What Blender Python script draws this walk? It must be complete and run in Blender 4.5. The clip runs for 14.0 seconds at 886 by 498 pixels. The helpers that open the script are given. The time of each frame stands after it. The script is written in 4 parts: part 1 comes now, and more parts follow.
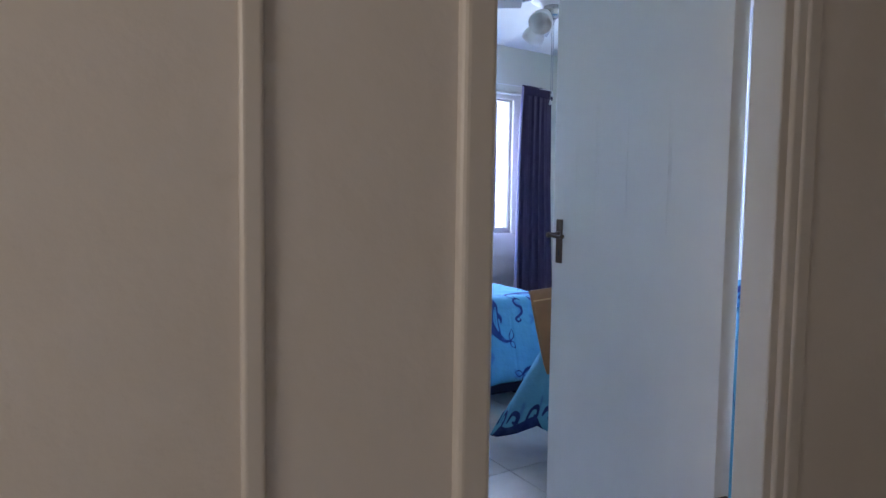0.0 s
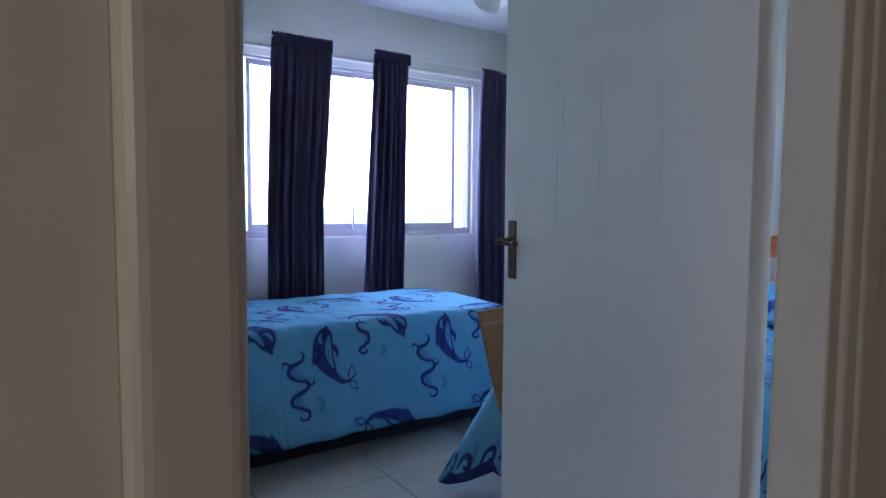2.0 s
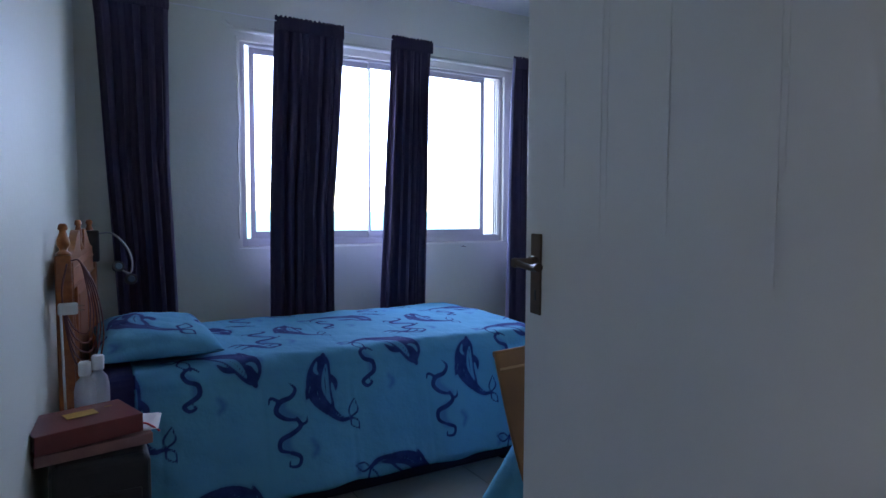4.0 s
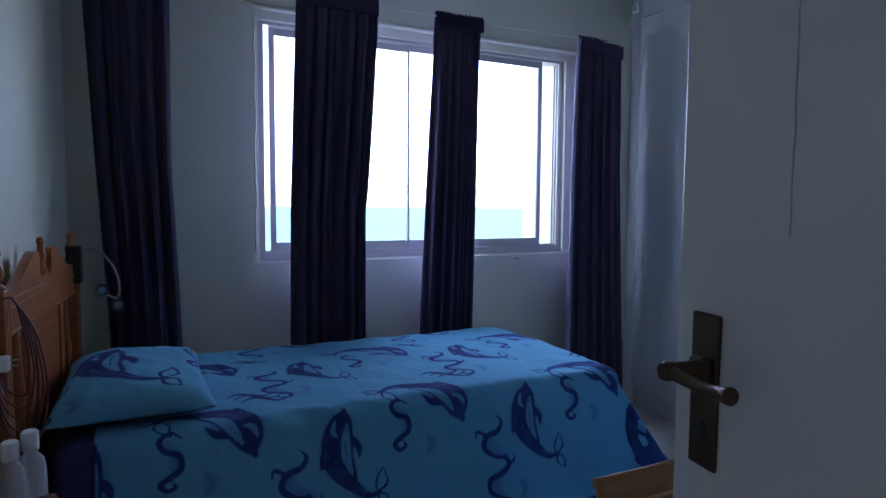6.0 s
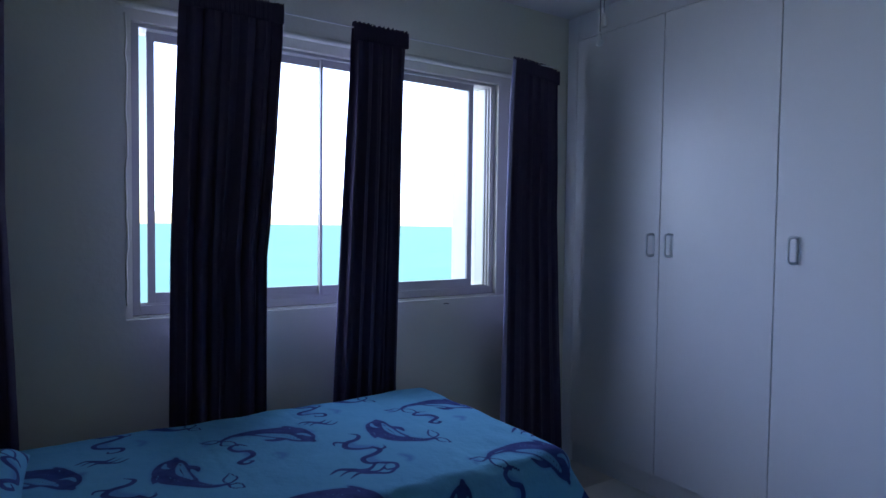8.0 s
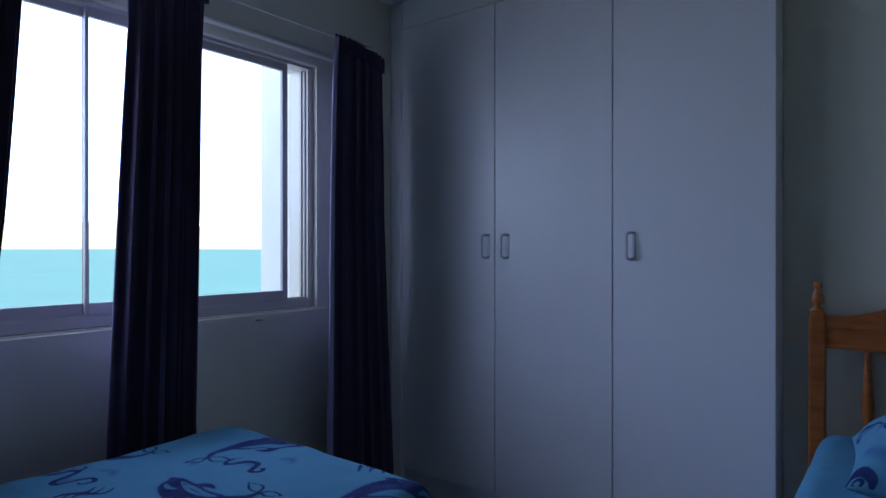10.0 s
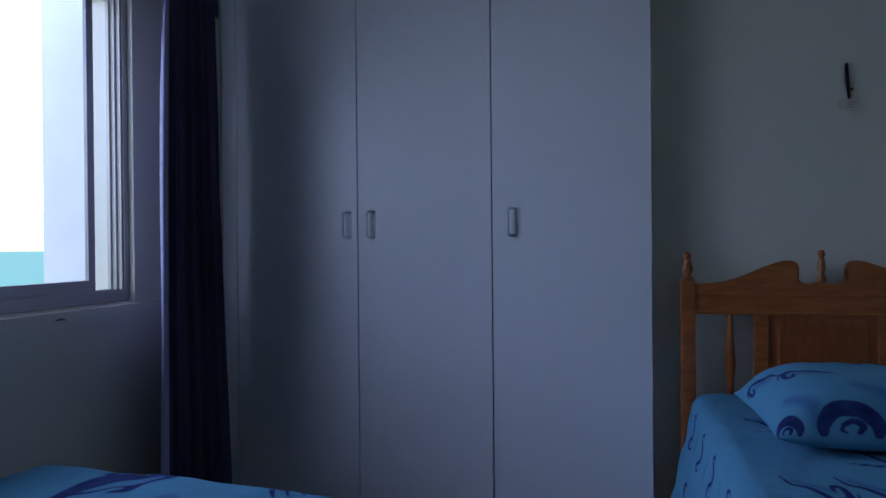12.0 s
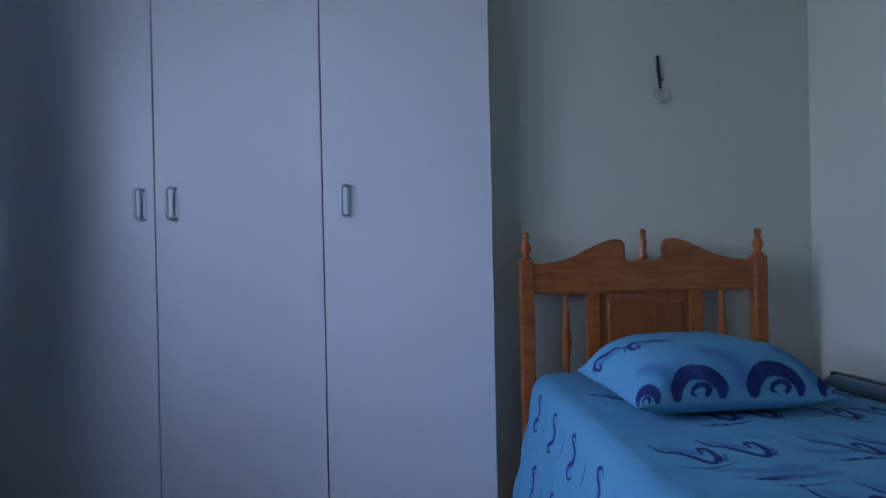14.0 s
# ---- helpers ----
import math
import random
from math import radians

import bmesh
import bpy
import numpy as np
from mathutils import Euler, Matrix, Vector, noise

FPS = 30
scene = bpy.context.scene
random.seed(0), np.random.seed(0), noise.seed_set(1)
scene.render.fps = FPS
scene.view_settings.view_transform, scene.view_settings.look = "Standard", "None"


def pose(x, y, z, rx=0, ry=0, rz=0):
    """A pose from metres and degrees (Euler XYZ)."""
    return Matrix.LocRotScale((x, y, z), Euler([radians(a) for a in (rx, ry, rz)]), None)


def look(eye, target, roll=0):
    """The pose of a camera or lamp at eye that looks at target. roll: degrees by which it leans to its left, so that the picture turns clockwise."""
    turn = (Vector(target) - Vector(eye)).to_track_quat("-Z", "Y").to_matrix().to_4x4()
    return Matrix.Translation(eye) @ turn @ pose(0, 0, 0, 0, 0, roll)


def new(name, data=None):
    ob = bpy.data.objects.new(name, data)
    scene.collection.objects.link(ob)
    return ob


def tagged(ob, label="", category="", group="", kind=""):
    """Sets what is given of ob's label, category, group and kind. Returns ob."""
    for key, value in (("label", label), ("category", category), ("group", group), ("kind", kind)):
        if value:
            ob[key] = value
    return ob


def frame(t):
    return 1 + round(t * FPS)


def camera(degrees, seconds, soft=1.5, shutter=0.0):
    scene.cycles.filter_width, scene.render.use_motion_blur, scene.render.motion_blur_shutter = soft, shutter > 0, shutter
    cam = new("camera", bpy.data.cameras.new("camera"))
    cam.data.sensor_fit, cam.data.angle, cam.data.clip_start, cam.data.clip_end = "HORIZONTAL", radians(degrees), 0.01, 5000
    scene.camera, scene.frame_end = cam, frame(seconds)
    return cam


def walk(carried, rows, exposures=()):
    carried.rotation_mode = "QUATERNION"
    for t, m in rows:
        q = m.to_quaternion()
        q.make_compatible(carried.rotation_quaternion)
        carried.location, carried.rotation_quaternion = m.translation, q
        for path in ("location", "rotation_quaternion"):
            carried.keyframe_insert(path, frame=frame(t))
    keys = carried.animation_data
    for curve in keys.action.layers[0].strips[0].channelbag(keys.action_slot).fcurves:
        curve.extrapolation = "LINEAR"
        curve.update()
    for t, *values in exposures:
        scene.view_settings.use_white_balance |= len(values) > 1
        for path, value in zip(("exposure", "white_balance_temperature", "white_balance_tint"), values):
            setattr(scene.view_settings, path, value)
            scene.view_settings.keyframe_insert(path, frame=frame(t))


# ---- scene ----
cam = camera(72.1, 14.0)
PATH = [
    (0, (-0.173, -0.028, 1.25), (0.872, 1.672, 1.121), 0.8),
    (0.5, (-0.04, 0.083, 1.252), (1.028, 1.769, 1.121), 0.5),
    (1, (0.051, 0.159, 1.245), (1.141, 1.831, 1.112), 0.5),
    (1.5, (0.166, 0.285, 1.25), (1.274, 1.945, 1.116), 0.3),
    (2, (0.261, 0.367, 1.255), (1.38, 2.019, 1.12), 0.4),
    (4.5, (0.679, 0.832, 1.275), (1.649, 2.576, 1.146), 0.3),
    (5, (0.732, 0.953, 1.311), (1.671, 2.713, 1.175), 0.4),
    (5.5, (0.762, 1.087, 1.325), (1.680, 2.858, 1.186), 0.4),
    (6, (0.868, 1.249, 1.330), (1.752, 3.038, 1.190), 0.4),
    (6.5, (0.969, 1.364, 1.340), (1.838, 3.161, 1.207), 0.4),
    (7, (1.031, 1.453, 1.376), (1.907, 3.247, 1.243), 0.7),
    (7.5, (1.058, 1.559, 1.421), (2.002, 3.318, 1.306), 0.7),
    (8, (1.088, 1.648, 1.438), (2.191, 3.315, 1.36), 0.7),
    (8.5, (1.123, 1.715, 1.431), (2.37, 3.278, 1.378), 0.5),
    (9, (1.212, 1.794, 1.402), (2.562, 3.269, 1.367), 0.3),
    (11.5, (1.277, 2.475, 1.274), (3.148, 3.183, 1.275), -0.4),
    (12, (1.305, 2.575, 1.252), (3.228, 3.124, 1.242), -0.5),
    (12.5, (1.372, 2.655, 1.208), (3.335, 3.035, 1.202), -0.7),
    (13, (1.426, 2.715, 1.179), (3.416, 2.908, 1.173), -0.8),
    (13.5, (1.47, 2.741, 1.169), (3.47, 2.763, 1.167), -0.9),
    (14, (1.521, 2.763, 1.172), (3.518, 2.646, 1.165), -1.2),
]
EXPOSURES = [(0.0, 3.3), (1.0, 3.15), (2.2, 2.75), (4.3, 2.1), (5.5, 1.7), (7.0, 1.4), (9.0, 0.60), (11.5, 0.40), (12.5, 0.32), (13.0, 0.62), (13.5, 0.95), (14.0, 1.2)]
walk(cam, [(t, look(eye, to, roll)) for t, eye, to, roll in PATH], EXPOSURES)

# ---- world, sun, lights ----
world = bpy.data.worlds.new("world")
scene.world = world
world.use_nodes = True
wn = world.node_tree
sky = wn.nodes.new("ShaderNodeTexSky")
sky.sky_type = "NISHITA"
sky.sun_disc = False
sky.sun_elevation = radians(52)
sky.sun_rotation = radians(195)
sky.dust_density = 0.2
wn.links.new(sky.outputs[0], wn.nodes["Background"].inputs[0])
wn.nodes["Background"].inputs[1].default_value = 0.15

sun = new("sun", bpy.data.lights.new("sun", "SUN"))
sun.data.energy, sun.data.angle, sun.data.color = 5.0, radians(0.53), (1.0, 0.96, 0.9)
sun.matrix_basis = look((0, 0, 30), (4, 14, 10))
win_light = new("window_sky_light", bpy.data.lights.new("window_sky_light", "AREA"))
win_light.data.shape = "RECTANGLE"
win_light.data.size, win_light.data.size_y, win_light.data.energy = 9.0, 1.7, 181.0
win_light.data.color = (0.48, 0.58, 1.0)
win_light.matrix_basis = look((1.0, 6.0, 2.36), (1.5, 3.2, 2.30))
# added area light for the passage's brightness; its source is unseen
hall = new("hall_fill_light", bpy.data.lights.new("hall_fill_light", "AREA"))
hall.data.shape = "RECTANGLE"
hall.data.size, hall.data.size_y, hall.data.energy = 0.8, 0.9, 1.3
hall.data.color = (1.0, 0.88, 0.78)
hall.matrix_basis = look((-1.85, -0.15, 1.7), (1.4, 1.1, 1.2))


# ---- materials ----
def material(name, colour, rough=0.5, metal=0.0, noise_scale=8.0, vary=0.08, bump=0.05, bump_scale=120.0, transmission=0.0, coat=0.0):
    m = bpy.data.materials.new(name)
    m.use_nodes = True
    nt = m.node_tree
    b = nt.nodes["Principled BSDF"]
    b.inputs["Roughness"].default_value = rough
    b.inputs["Metallic"].default_value = metal
    b.inputs["Coat Weight"].default_value = coat
    b.inputs["Transmission Weight"].default_value = transmission
    tc = nt.nodes.new("ShaderNodeTexCoord")
    n1 = nt.nodes.new("ShaderNodeTexNoise")
    n1.inputs["Scale"].default_value = noise_scale
    n1.inputs["Detail"].default_value = 5
    nt.links.new(tc.outputs["Object"], n1.inputs["Vector"])
    ramp = nt.nodes.new("ShaderNodeMix")
    ramp.data_type = "RGBA"
    ramp.inputs[6].default_value = (*[c * (1 - vary) for c in colour], 1)
    ramp.inputs[7].default_value = (*[min(1, c * (1 + vary)) for c in colour], 1)
    nt.links.new(n1.outputs["Fac"], ramp.inputs[0])
    nt.links.new(ramp.outputs[2], b.inputs["Base Color"])
    if bump:
        n2 = nt.nodes.new("ShaderNodeTexNoise")
        n2.inputs["Scale"].default_value = bump_scale
        n2.inputs["Detail"].default_value = 4
        nt.links.new(tc.outputs["Object"], n2.inputs["Vector"])
        bp = nt.nodes.new("ShaderNodeBump")
        bp.inputs["Strength"].default_value = bump
        bp.inputs["Distance"].default_value = 0.01
        nt.links.new(n2.outputs["Fac"], bp.inputs["Height"])
        nt.links.new(bp.outputs[0], b.inputs["Normal"])
    return m


WALL = material("wall_paint", (0.65, 0.647, 0.535), 0.45, bump=0.15, bump_scale=35, noise_scale=1.5, vary=0.04)
HALLWALL = material("hall_paint", (0.73, 0.685, 0.635), 0.45, bump=0.15, bump_scale=30, noise_scale=1.2, vary=0.05)
CEIL = material("ceiling_paint", (0.80, 0.80, 0.79), 0.7, vary=0.02)
DOORPAINT = material("door_paint", (0.80, 0.80, 0.79), 0.28, bump=0.06, bump_scale=18, vary=0.03)
FRAMEPAINT = material("frame_paint", (0.67, 0.63, 0.58), 0.35, bump=0.08, bump_scale=25, vary=0.04)
WARD = material("wardrobe_paint", (0.74, 0.75, 0.76), 0.32, bump=0.05, bump_scale=9, vary=0.02)
TILE = material("floor_tile", (0.66, 0.63, 0.58), 0.22, noise_scale=14, vary=0.08, bump=0.03)
GROUT = material("tile_grout", (0.26, 0.25, 0.23), 0.85)
ALU = material("window_aluminium", (0.43, 0.42, 0.39), 0.42, metal=0.15, vary=0.03)
CURT = material("curtain_cloth", (0.046, 0.033, 0.074), 0.85, noise_scale=30, vary=0.2, bump=0.25, bump_scale=400)
CURTBACK = material("curtain_lining", (0.30, 0.28, 0.42), 0.9, noise_scale=30)
PINE = material("pine_wood", (0.42, 0.17, 0.045), 0.35, noise_scale=5, vary=0.25)
BRONZE = material("aged_bronze", (0.12, 0.085, 0.06), 0.4, metal=0.8, noise_scale=40, vary=0.3)
BLUE = material("bedspread_cloth", (0.16, 0.50, 0.62), 0.85, noise_scale=6, vary=0.1)
DARK = material("dark_base_cloth", (0.02, 0.02, 0.045), 0.9)


GLASS = bpy.data.materials.new("window_glass")
GLASS.use_nodes = True
gb = GLASS.node_tree.nodes["Principled BSDF"]
gb.inputs["Base Color"].default_value = (0.93, 0.97, 0.97, 1)
gb.inputs["Roughness"].default_value = 0.0
gb.inputs["IOR"].default_value = 1.1
gb.inputs["Transmission Weight"].default_value = 1.0
CLEAR = material("clear_plastic", (0.95, 0.97, 1.0), 0.3, transmission=0.72, bump=0, vary=0.01)
HEM = material("spread_hem", (0.05, 0.12, 0.30), 0.9, noise_scale=30, vary=0.2)
CLEAR.node_tree.nodes["Principled BSDF"].inputs["IOR"].default_value = 1.12
FROST = material("frosted_glass", (0.85, 0.84, 0.82), 0.35, transmission=0.0, bump=0, vary=0.02)
OUTER = material("outside_white_paint", (0.80, 0.80, 0.78), 0.7)
FARGLASS = material("far_window_glass", (0.50, 0.56, 0.60), 0.3)
SEA = material("sea_water", (0.15, 0.35, 0.385), 0.75, noise_scale=0.02, vary=0.15, bump=0)
SAND = material("beach_sand", (0.55, 0.48, 0.36), 0.9, noise_scale=0.3)
BLACK = material("black_plastic", (0.018, 0.017, 0.02), 0.45, vary=0.2, bump=0.04)
# near-black that paints shade into the wardrobe door gaps; also chips and a mark
SHADOWGAP = material("gap_shade_and_chips", (0.10, 0.09, 0.085), 0.8)
HANDLE = material("handle_plastic", (0.62, 0.66, 0.68), 0.3, vary=0.02)
WHITEPLASTIC = material("white_plastic", (0.72, 0.72, 0.71), 0.35, vary=0.02, bump=0)
SHEETBLUE = material("mattress_sheet", (0.055, 0.06, 0.19), 0.9, noise_scale=20, vary=0.2, bump=0.2, bump_scale=300)
SLATE = material("slate_blue_shell", (0.10, 0.19, 0.25), 0.4, noise_scale=12)
TAN = material("tan_wood", (0.216, 0.101, 0.032), 0.45, noise_scale=9, vary=0.25)
TANLIGHT = material("tan_band", (0.45, 0.26, 0.12), 0.5, noise_scale=9)
PAPER = material("paper", (0.72, 0.68, 0.66), 0.8, noise_scale=60, vary=0.05)
MAROON = material("maroon_cover", (0.17, 0.034, 0.028), 0.35, noise_scale=14, vary=0.4)
PINKCOVER = material("worn_pink_cover", (0.30, 0.15, 0.13), 0.6, noise_scale=16, vary=0.3)
DULLGOLD = material("dull_gilt", (0.16, 0.10, 0.05), 0.6)
GOLD = material("gold_print", (0.55, 0.36, 0.06), 0.5, noise_scale=50, vary=0.4)
REDRIB = material("red_ribbon", (0.45, 0.02, 0.03), 0.6)
GREY = material("grey_metal", (0.35, 0.35, 0.36), 0.35, metal=0.5)
CHROME = material("nickel", (0.55, 0.54, 0.52), 0.25, metal=0.9)
CABLE = material("cable_sheath", (0.13, 0.035, 0.035), 0.45)
CREAM = material("cream_ceramic", (0.62, 0.56, 0.46), 0.5, noise_scale=40, vary=0.12)
INKGREY = material("faded_ink", (0.30, 0.27, 0.24), 0.7)
BLADE = material("fan_blade", (0.42, 0.40, 0.42), 0.45, noise_scale=10)


def wood(name, dark, light, along):
    m = bpy.data.materials.new(name)
    m.use_nodes = True
    nt = m.node_tree
    b = nt.nodes["Principled BSDF"]
    b.inputs["Roughness"].default_value = 0.33
    b.inputs["Coat Weight"].default_value = 0.25
    tc = nt.nodes.new("ShaderNodeTexCoord")
    mp = nt.nodes.new("ShaderNodeMapping")
    mp.inputs["Scale"].default_value = along
    n1 = nt.nodes.new("ShaderNodeTexNoise")
    n1.inputs["Scale"].default_value = 7
    n1.inputs["Detail"].default_value = 7
    n1.inputs["Distortion"].default_value = 0.6
    cr = nt.nodes.new("ShaderNodeValToRGB")
    cr.color_ramp.elements[0].position, cr.color_ramp.elements[1].position = 0.32, 0.68
    cr.color_ramp.elements[0].color, cr.color_ramp.elements[1].color = (*dark, 1), (*light, 1)
    bp = nt.nodes.new("ShaderNodeBump")
    bp.inputs["Strength"].default_value = 0.12
    bp.inputs["Distance"].default_value = 0.004
    nt.links.new(tc.outputs["Object"], mp.inputs[0])
    nt.links.new(mp.outputs[0], n1.inputs["Vector"])
    nt.links.new(n1.outputs["Fac"], cr.inputs[0])
    nt.links.new(cr.outputs[0], b.inputs["Base Color"])
    nt.links.new(n1.outputs["Fac"], bp.inputs["Height"])
    nt.links.new(bp.outputs[0], b.inputs["Normal"])
    return m


PINE = wood("pine_orange", (0.29, 0.080, 0.016), (0.42, 0.135, 0.030), (7, 1.4, 7))
PINEPANEL = wood("pine_panel", (0.25, 0.065, 0.014), (0.34, 0.10, 0.024), (7, 7, 1.4))

# printed cloth: the strokes' distances decide where the ink lies
PRINT = bpy.data.materials.new("printed_cotton")
PRINT.use_nodes = True
nt = PRINT.node_tree
b = nt.nodes["Principled BSDF"]
b.inputs["Roughness"].default_value = 0.95
b.inputs["Specular IOR Level"].default_value = 0.15
tc = nt.nodes.new("ShaderNodeTexCoord")


def attr_mask(key, lo, hi):
    at = nt.nodes.new("ShaderNodeAttribute")
    at.attribute_name = key
    mr = nt.nodes.new("ShaderNodeMapRange")
    mr.inputs["From Min"].default_value, mr.inputs["From Max"].default_value = lo, hi
    mr.inputs["To Min"].default_value, mr.inputs["To Max"].default_value = 1, 0
    nt.links.new(at.outputs["Fac"], mr.inputs["Value"])
    return mr.outputs[0]


def mix(fac, a, c):
    mx = nt.nodes.new("ShaderNodeMix")
    mx.data_type = "RGBA"
    for sock, v in ((0, fac), (6, a), (7, c)):
        if isinstance(v, (tuple, float)):
            mx.inputs[sock].default_value = v
        else:
            nt.links.new(v, mx.inputs[sock])
    return mx.outputs[2]


def cloth_noise(scale, detail=4.0):
    n = nt.nodes.new("ShaderNodeTexNoise")
    n.inputs["Scale"].default_value = scale
    n.inputs["Detail"].default_value = detail
    nt.links.new(tc.outputs["Object"], n.inputs["Vector"])
    return n.outputs["Fac"]


base = mix(cloth_noise(2.2), (0.075, 0.262, 0.425, 1), (0.145, 0.405, 0.560, 1))
base = mix(attr_mask("mid", -0.003, 0.016), base, (0.075, 0.21, 0.40, 1))
inkcol = mix(cloth_noise(24, 6.0), (0.006, 0.008, 0.075, 1), (0.045, 0.085, 0.25, 1))
col = mix(attr_mask("ink", -0.0008, 0.0022), base, inkcol)
nt.links.new(col, b.inputs["Base Color"])
bp = nt.nodes.new("ShaderNodeBump")
bp.inputs["Strength"].default_value = 0.35
bp.inputs["Distance"].default_value = 0.003
nt.links.new(cloth_noise(60, 6.0), bp.inputs["Height"])
bp2 = nt.nodes.new("ShaderNodeBump")
bp2.inputs["Strength"].default_value = 0.75
bp2.inputs["Distance"].default_value = 0.02
nt.links.new(cloth_noise(9, 4.5), bp2.inputs["Height"])
nt.links.new(bp.outputs[0], bp2.inputs["Normal"])
nt.links.new(bp2.outputs[0], b.inputs["Normal"])


# ---- building helpers ----
def part(name, bm, mat, parent=None, label=""):
    me = bpy.data.meshes.new(name)
    bm.to_mesh(me)
    bm.free()
    me.materials.append(mat)
    ob = new(name, me)
    if parent:
        ob.parent = parent
    if label:
        ob["label"] = label
    return ob


def thing(name, x, y, z, label, category, group="", rz=0):
    ob = new(name)
    ob.matrix_basis = pose(x, y, z, 0, 0, rz)
    return tagged(ob, label, category, group)


def box(x0, x1, y0, y1, z0, z1, bevel=0.0, bm=None, seg=2):
    b = bmesh.new()
    bmesh.ops.create_cube(b, size=1)
    for v in b.verts:
        v.co = Vector(((x0 + x1) / 2 + v.co.x * (x1 - x0), (y0 + y1) / 2 + v.co.y * (y1 - y0), (z0 + z1) / 2 + v.co.z * (z1 - z0)))
    if bevel:
        bmesh.ops.bevel(b, geom=b.edges[:], offset=bevel, segments=seg, affect="EDGES", profile=0.5)
    return merge(bm, b)


def merge(bm, b):
    if bm is None:
        return b
    me = bpy.data.meshes.new("tmp")
    b.to_mesh(me)
    b.free()
    bm.from_mesh(me)
    bpy.data.meshes.remove(me)
    return bm


def struct(name, bm, mat):
    ob = part(name, bm, mat)
    ob["kind"] = "structure"
    return ob



def poly_wall(x0, y0, x1, y1, thick, z0, z1, bm=None):
    """A wall along a line in the plan; its thickness lies to the right of the way from the first point to the second."""
    b = bmesh.new()
    d = Vector((x1 - x0, y1 - y0, 0)).normalized()
    n = Vector((d.y, -d.x, 0)) * thick
    base = [Vector((x0, y0, 0)), Vector((x1, y1, 0)), Vector((x1, y1, 0)) + n, Vector((x0, y0, 0)) + n]
    lo = [b.verts.new(p + Vector((0, 0, z0))) for p in base]
    hi = [b.verts.new(p + Vector((0, 0, z1))) for p in base]
    b.faces.new(lo)
    b.faces.new(hi)
    for k in range(4):
        b.faces.new((lo[k], lo[(k + 1) % 4], hi[(k + 1) % 4], hi[k]))
    bmesh.ops.recalc_face_normals(b, faces=b.faces[:])
    return merge(bm, b)


def lathe(profile, segs=20, bm=None, at=(0, 0, 0)):
    """A turned piece: rows of radius and height round the upright axis."""
    b = bmesh.new()
    rings = [[b.verts.new((at[0] + r * math.cos(2 * math.pi * k / segs), at[1] + r * math.sin(2 * math.pi * k / segs), at[2] + z)) for k in range(segs)] for r, z in profile]
    for lo, hi in zip(rings, rings[1:]):
        for k in range(segs):
            b.faces.new((lo[k], lo[(k + 1) % segs], hi[(k + 1) % segs], hi[k])).smooth = True
    b.faces.new(rings[0][::-1])
    b.faces.new(rings[-1])
    bmesh.ops.recalc_face_normals(b, faces=b.faces[:])
    return merge(bm, b)


def tube(points, r, segs=8, bm=None, taper=None):
    """A round bar or cable through points."""
    b = bmesh.new()
    pts = [Vector(p) for p in points]
    rings = []
    side = Vector((0.31, 0.17, 0.93))
    for k, p in enumerate(pts):
        d = (pts[min(k + 1, len(pts) - 1)] - pts[max(k - 1, 0)]).normalized()
        u = side.cross(d)
        if u.length < 0.2:
            u = Vector((1, 0, 0)).cross(d)
        u.normalize()
        v = d.cross(u)
        side = u.cross(d) * -1 if k == 0 else side
        rr = r if taper is None else r * taper(k / (len(pts) - 1))
        rings.append([b.verts.new(p + (u * math.cos(2 * math.pi * j / segs) + v * math.sin(2 * math.pi * j / segs)) * rr) for j in range(segs)])
    for lo, hi in zip(rings, rings[1:]):
        for j in range(segs):
            b.faces.new((lo[j], lo[(j + 1) % segs], hi[(j + 1) % segs], hi[j])).smooth = True
    b.faces.new(rings[0][::-1])
    b.faces.new(rings[-1])
    bmesh.ops.recalc_face_normals(b, faces=b.faces[:])
    return merge(bm, b)


def arc(points, n=40):
    """A smooth line through points (Catmull-Rom)."""
    p = [Vector(q) for q in points]
    p = [p[0] * 2 - p[1]] + p + [p[-1] * 2 - p[-2]]
    out = []
    m = len(p) - 3
    for k in range(n + 1):
        f = k / n * m
        i = min(int(f), m - 1)
        t = f - i
        a, b, c, d = p[i:i + 4]
        out.append(0.5 * ((2 * b) + (c - a) * t + (2 * a - 5 * b + 4 * c - d) * t * t + (3 * b - a - 3 * c + d) * t ** 3))
    return out


def sheet(grid, closed=False, values=None):
    """A smooth surface through a grid of points (rows x columns x 3), with named values at its points."""
    g = np.asarray(grid, dtype=np.float32)
    n, m = g.shape[:2]
    me = bpy.data.meshes.new("sheet")
    idx = np.arange(n * m).reshape(n, m)
    f = np.stack([idx[:-1, :-1], idx[1:, :-1], idx[1:, 1:], idx[:-1, 1:]], axis=-1).reshape(-1, 4)
    me.vertices.add(n * m)
    me.vertices.foreach_set("co", g.reshape(-1))
    me.loops.add(len(f) * 4)
    me.loops.foreach_set("vertex_index", f.reshape(-1).astype(np.int32))
    me.polygons.add(len(f))
    me.polygons.foreach_set("loop_start", np.arange(0, len(f) * 4, 4, dtype=np.int32))
    me.update(calc_edges=True)
    me.polygons.foreach_set("use_smooth", np.ones(len(f), dtype=bool))
    for key, v in (values or {}).items():
        me.attributes.new(key, "FLOAT", "POINT").data.foreach_set("value", np.asarray(v, dtype=np.float32).reshape(-1))
    return me


def mesh_part(name, me, mat, parent=None, label="", thick=0.0):
    me.name = name
    me.materials.append(mat)
    ob = new(name, me)
    if parent:
        ob.parent = parent
    if label:
        ob["label"] = label
    if thick:
        mod = ob.modifiers.new("thickness", "SOLIDIFY")
        mod.thickness, mod.offset = thick, -1
    return ob


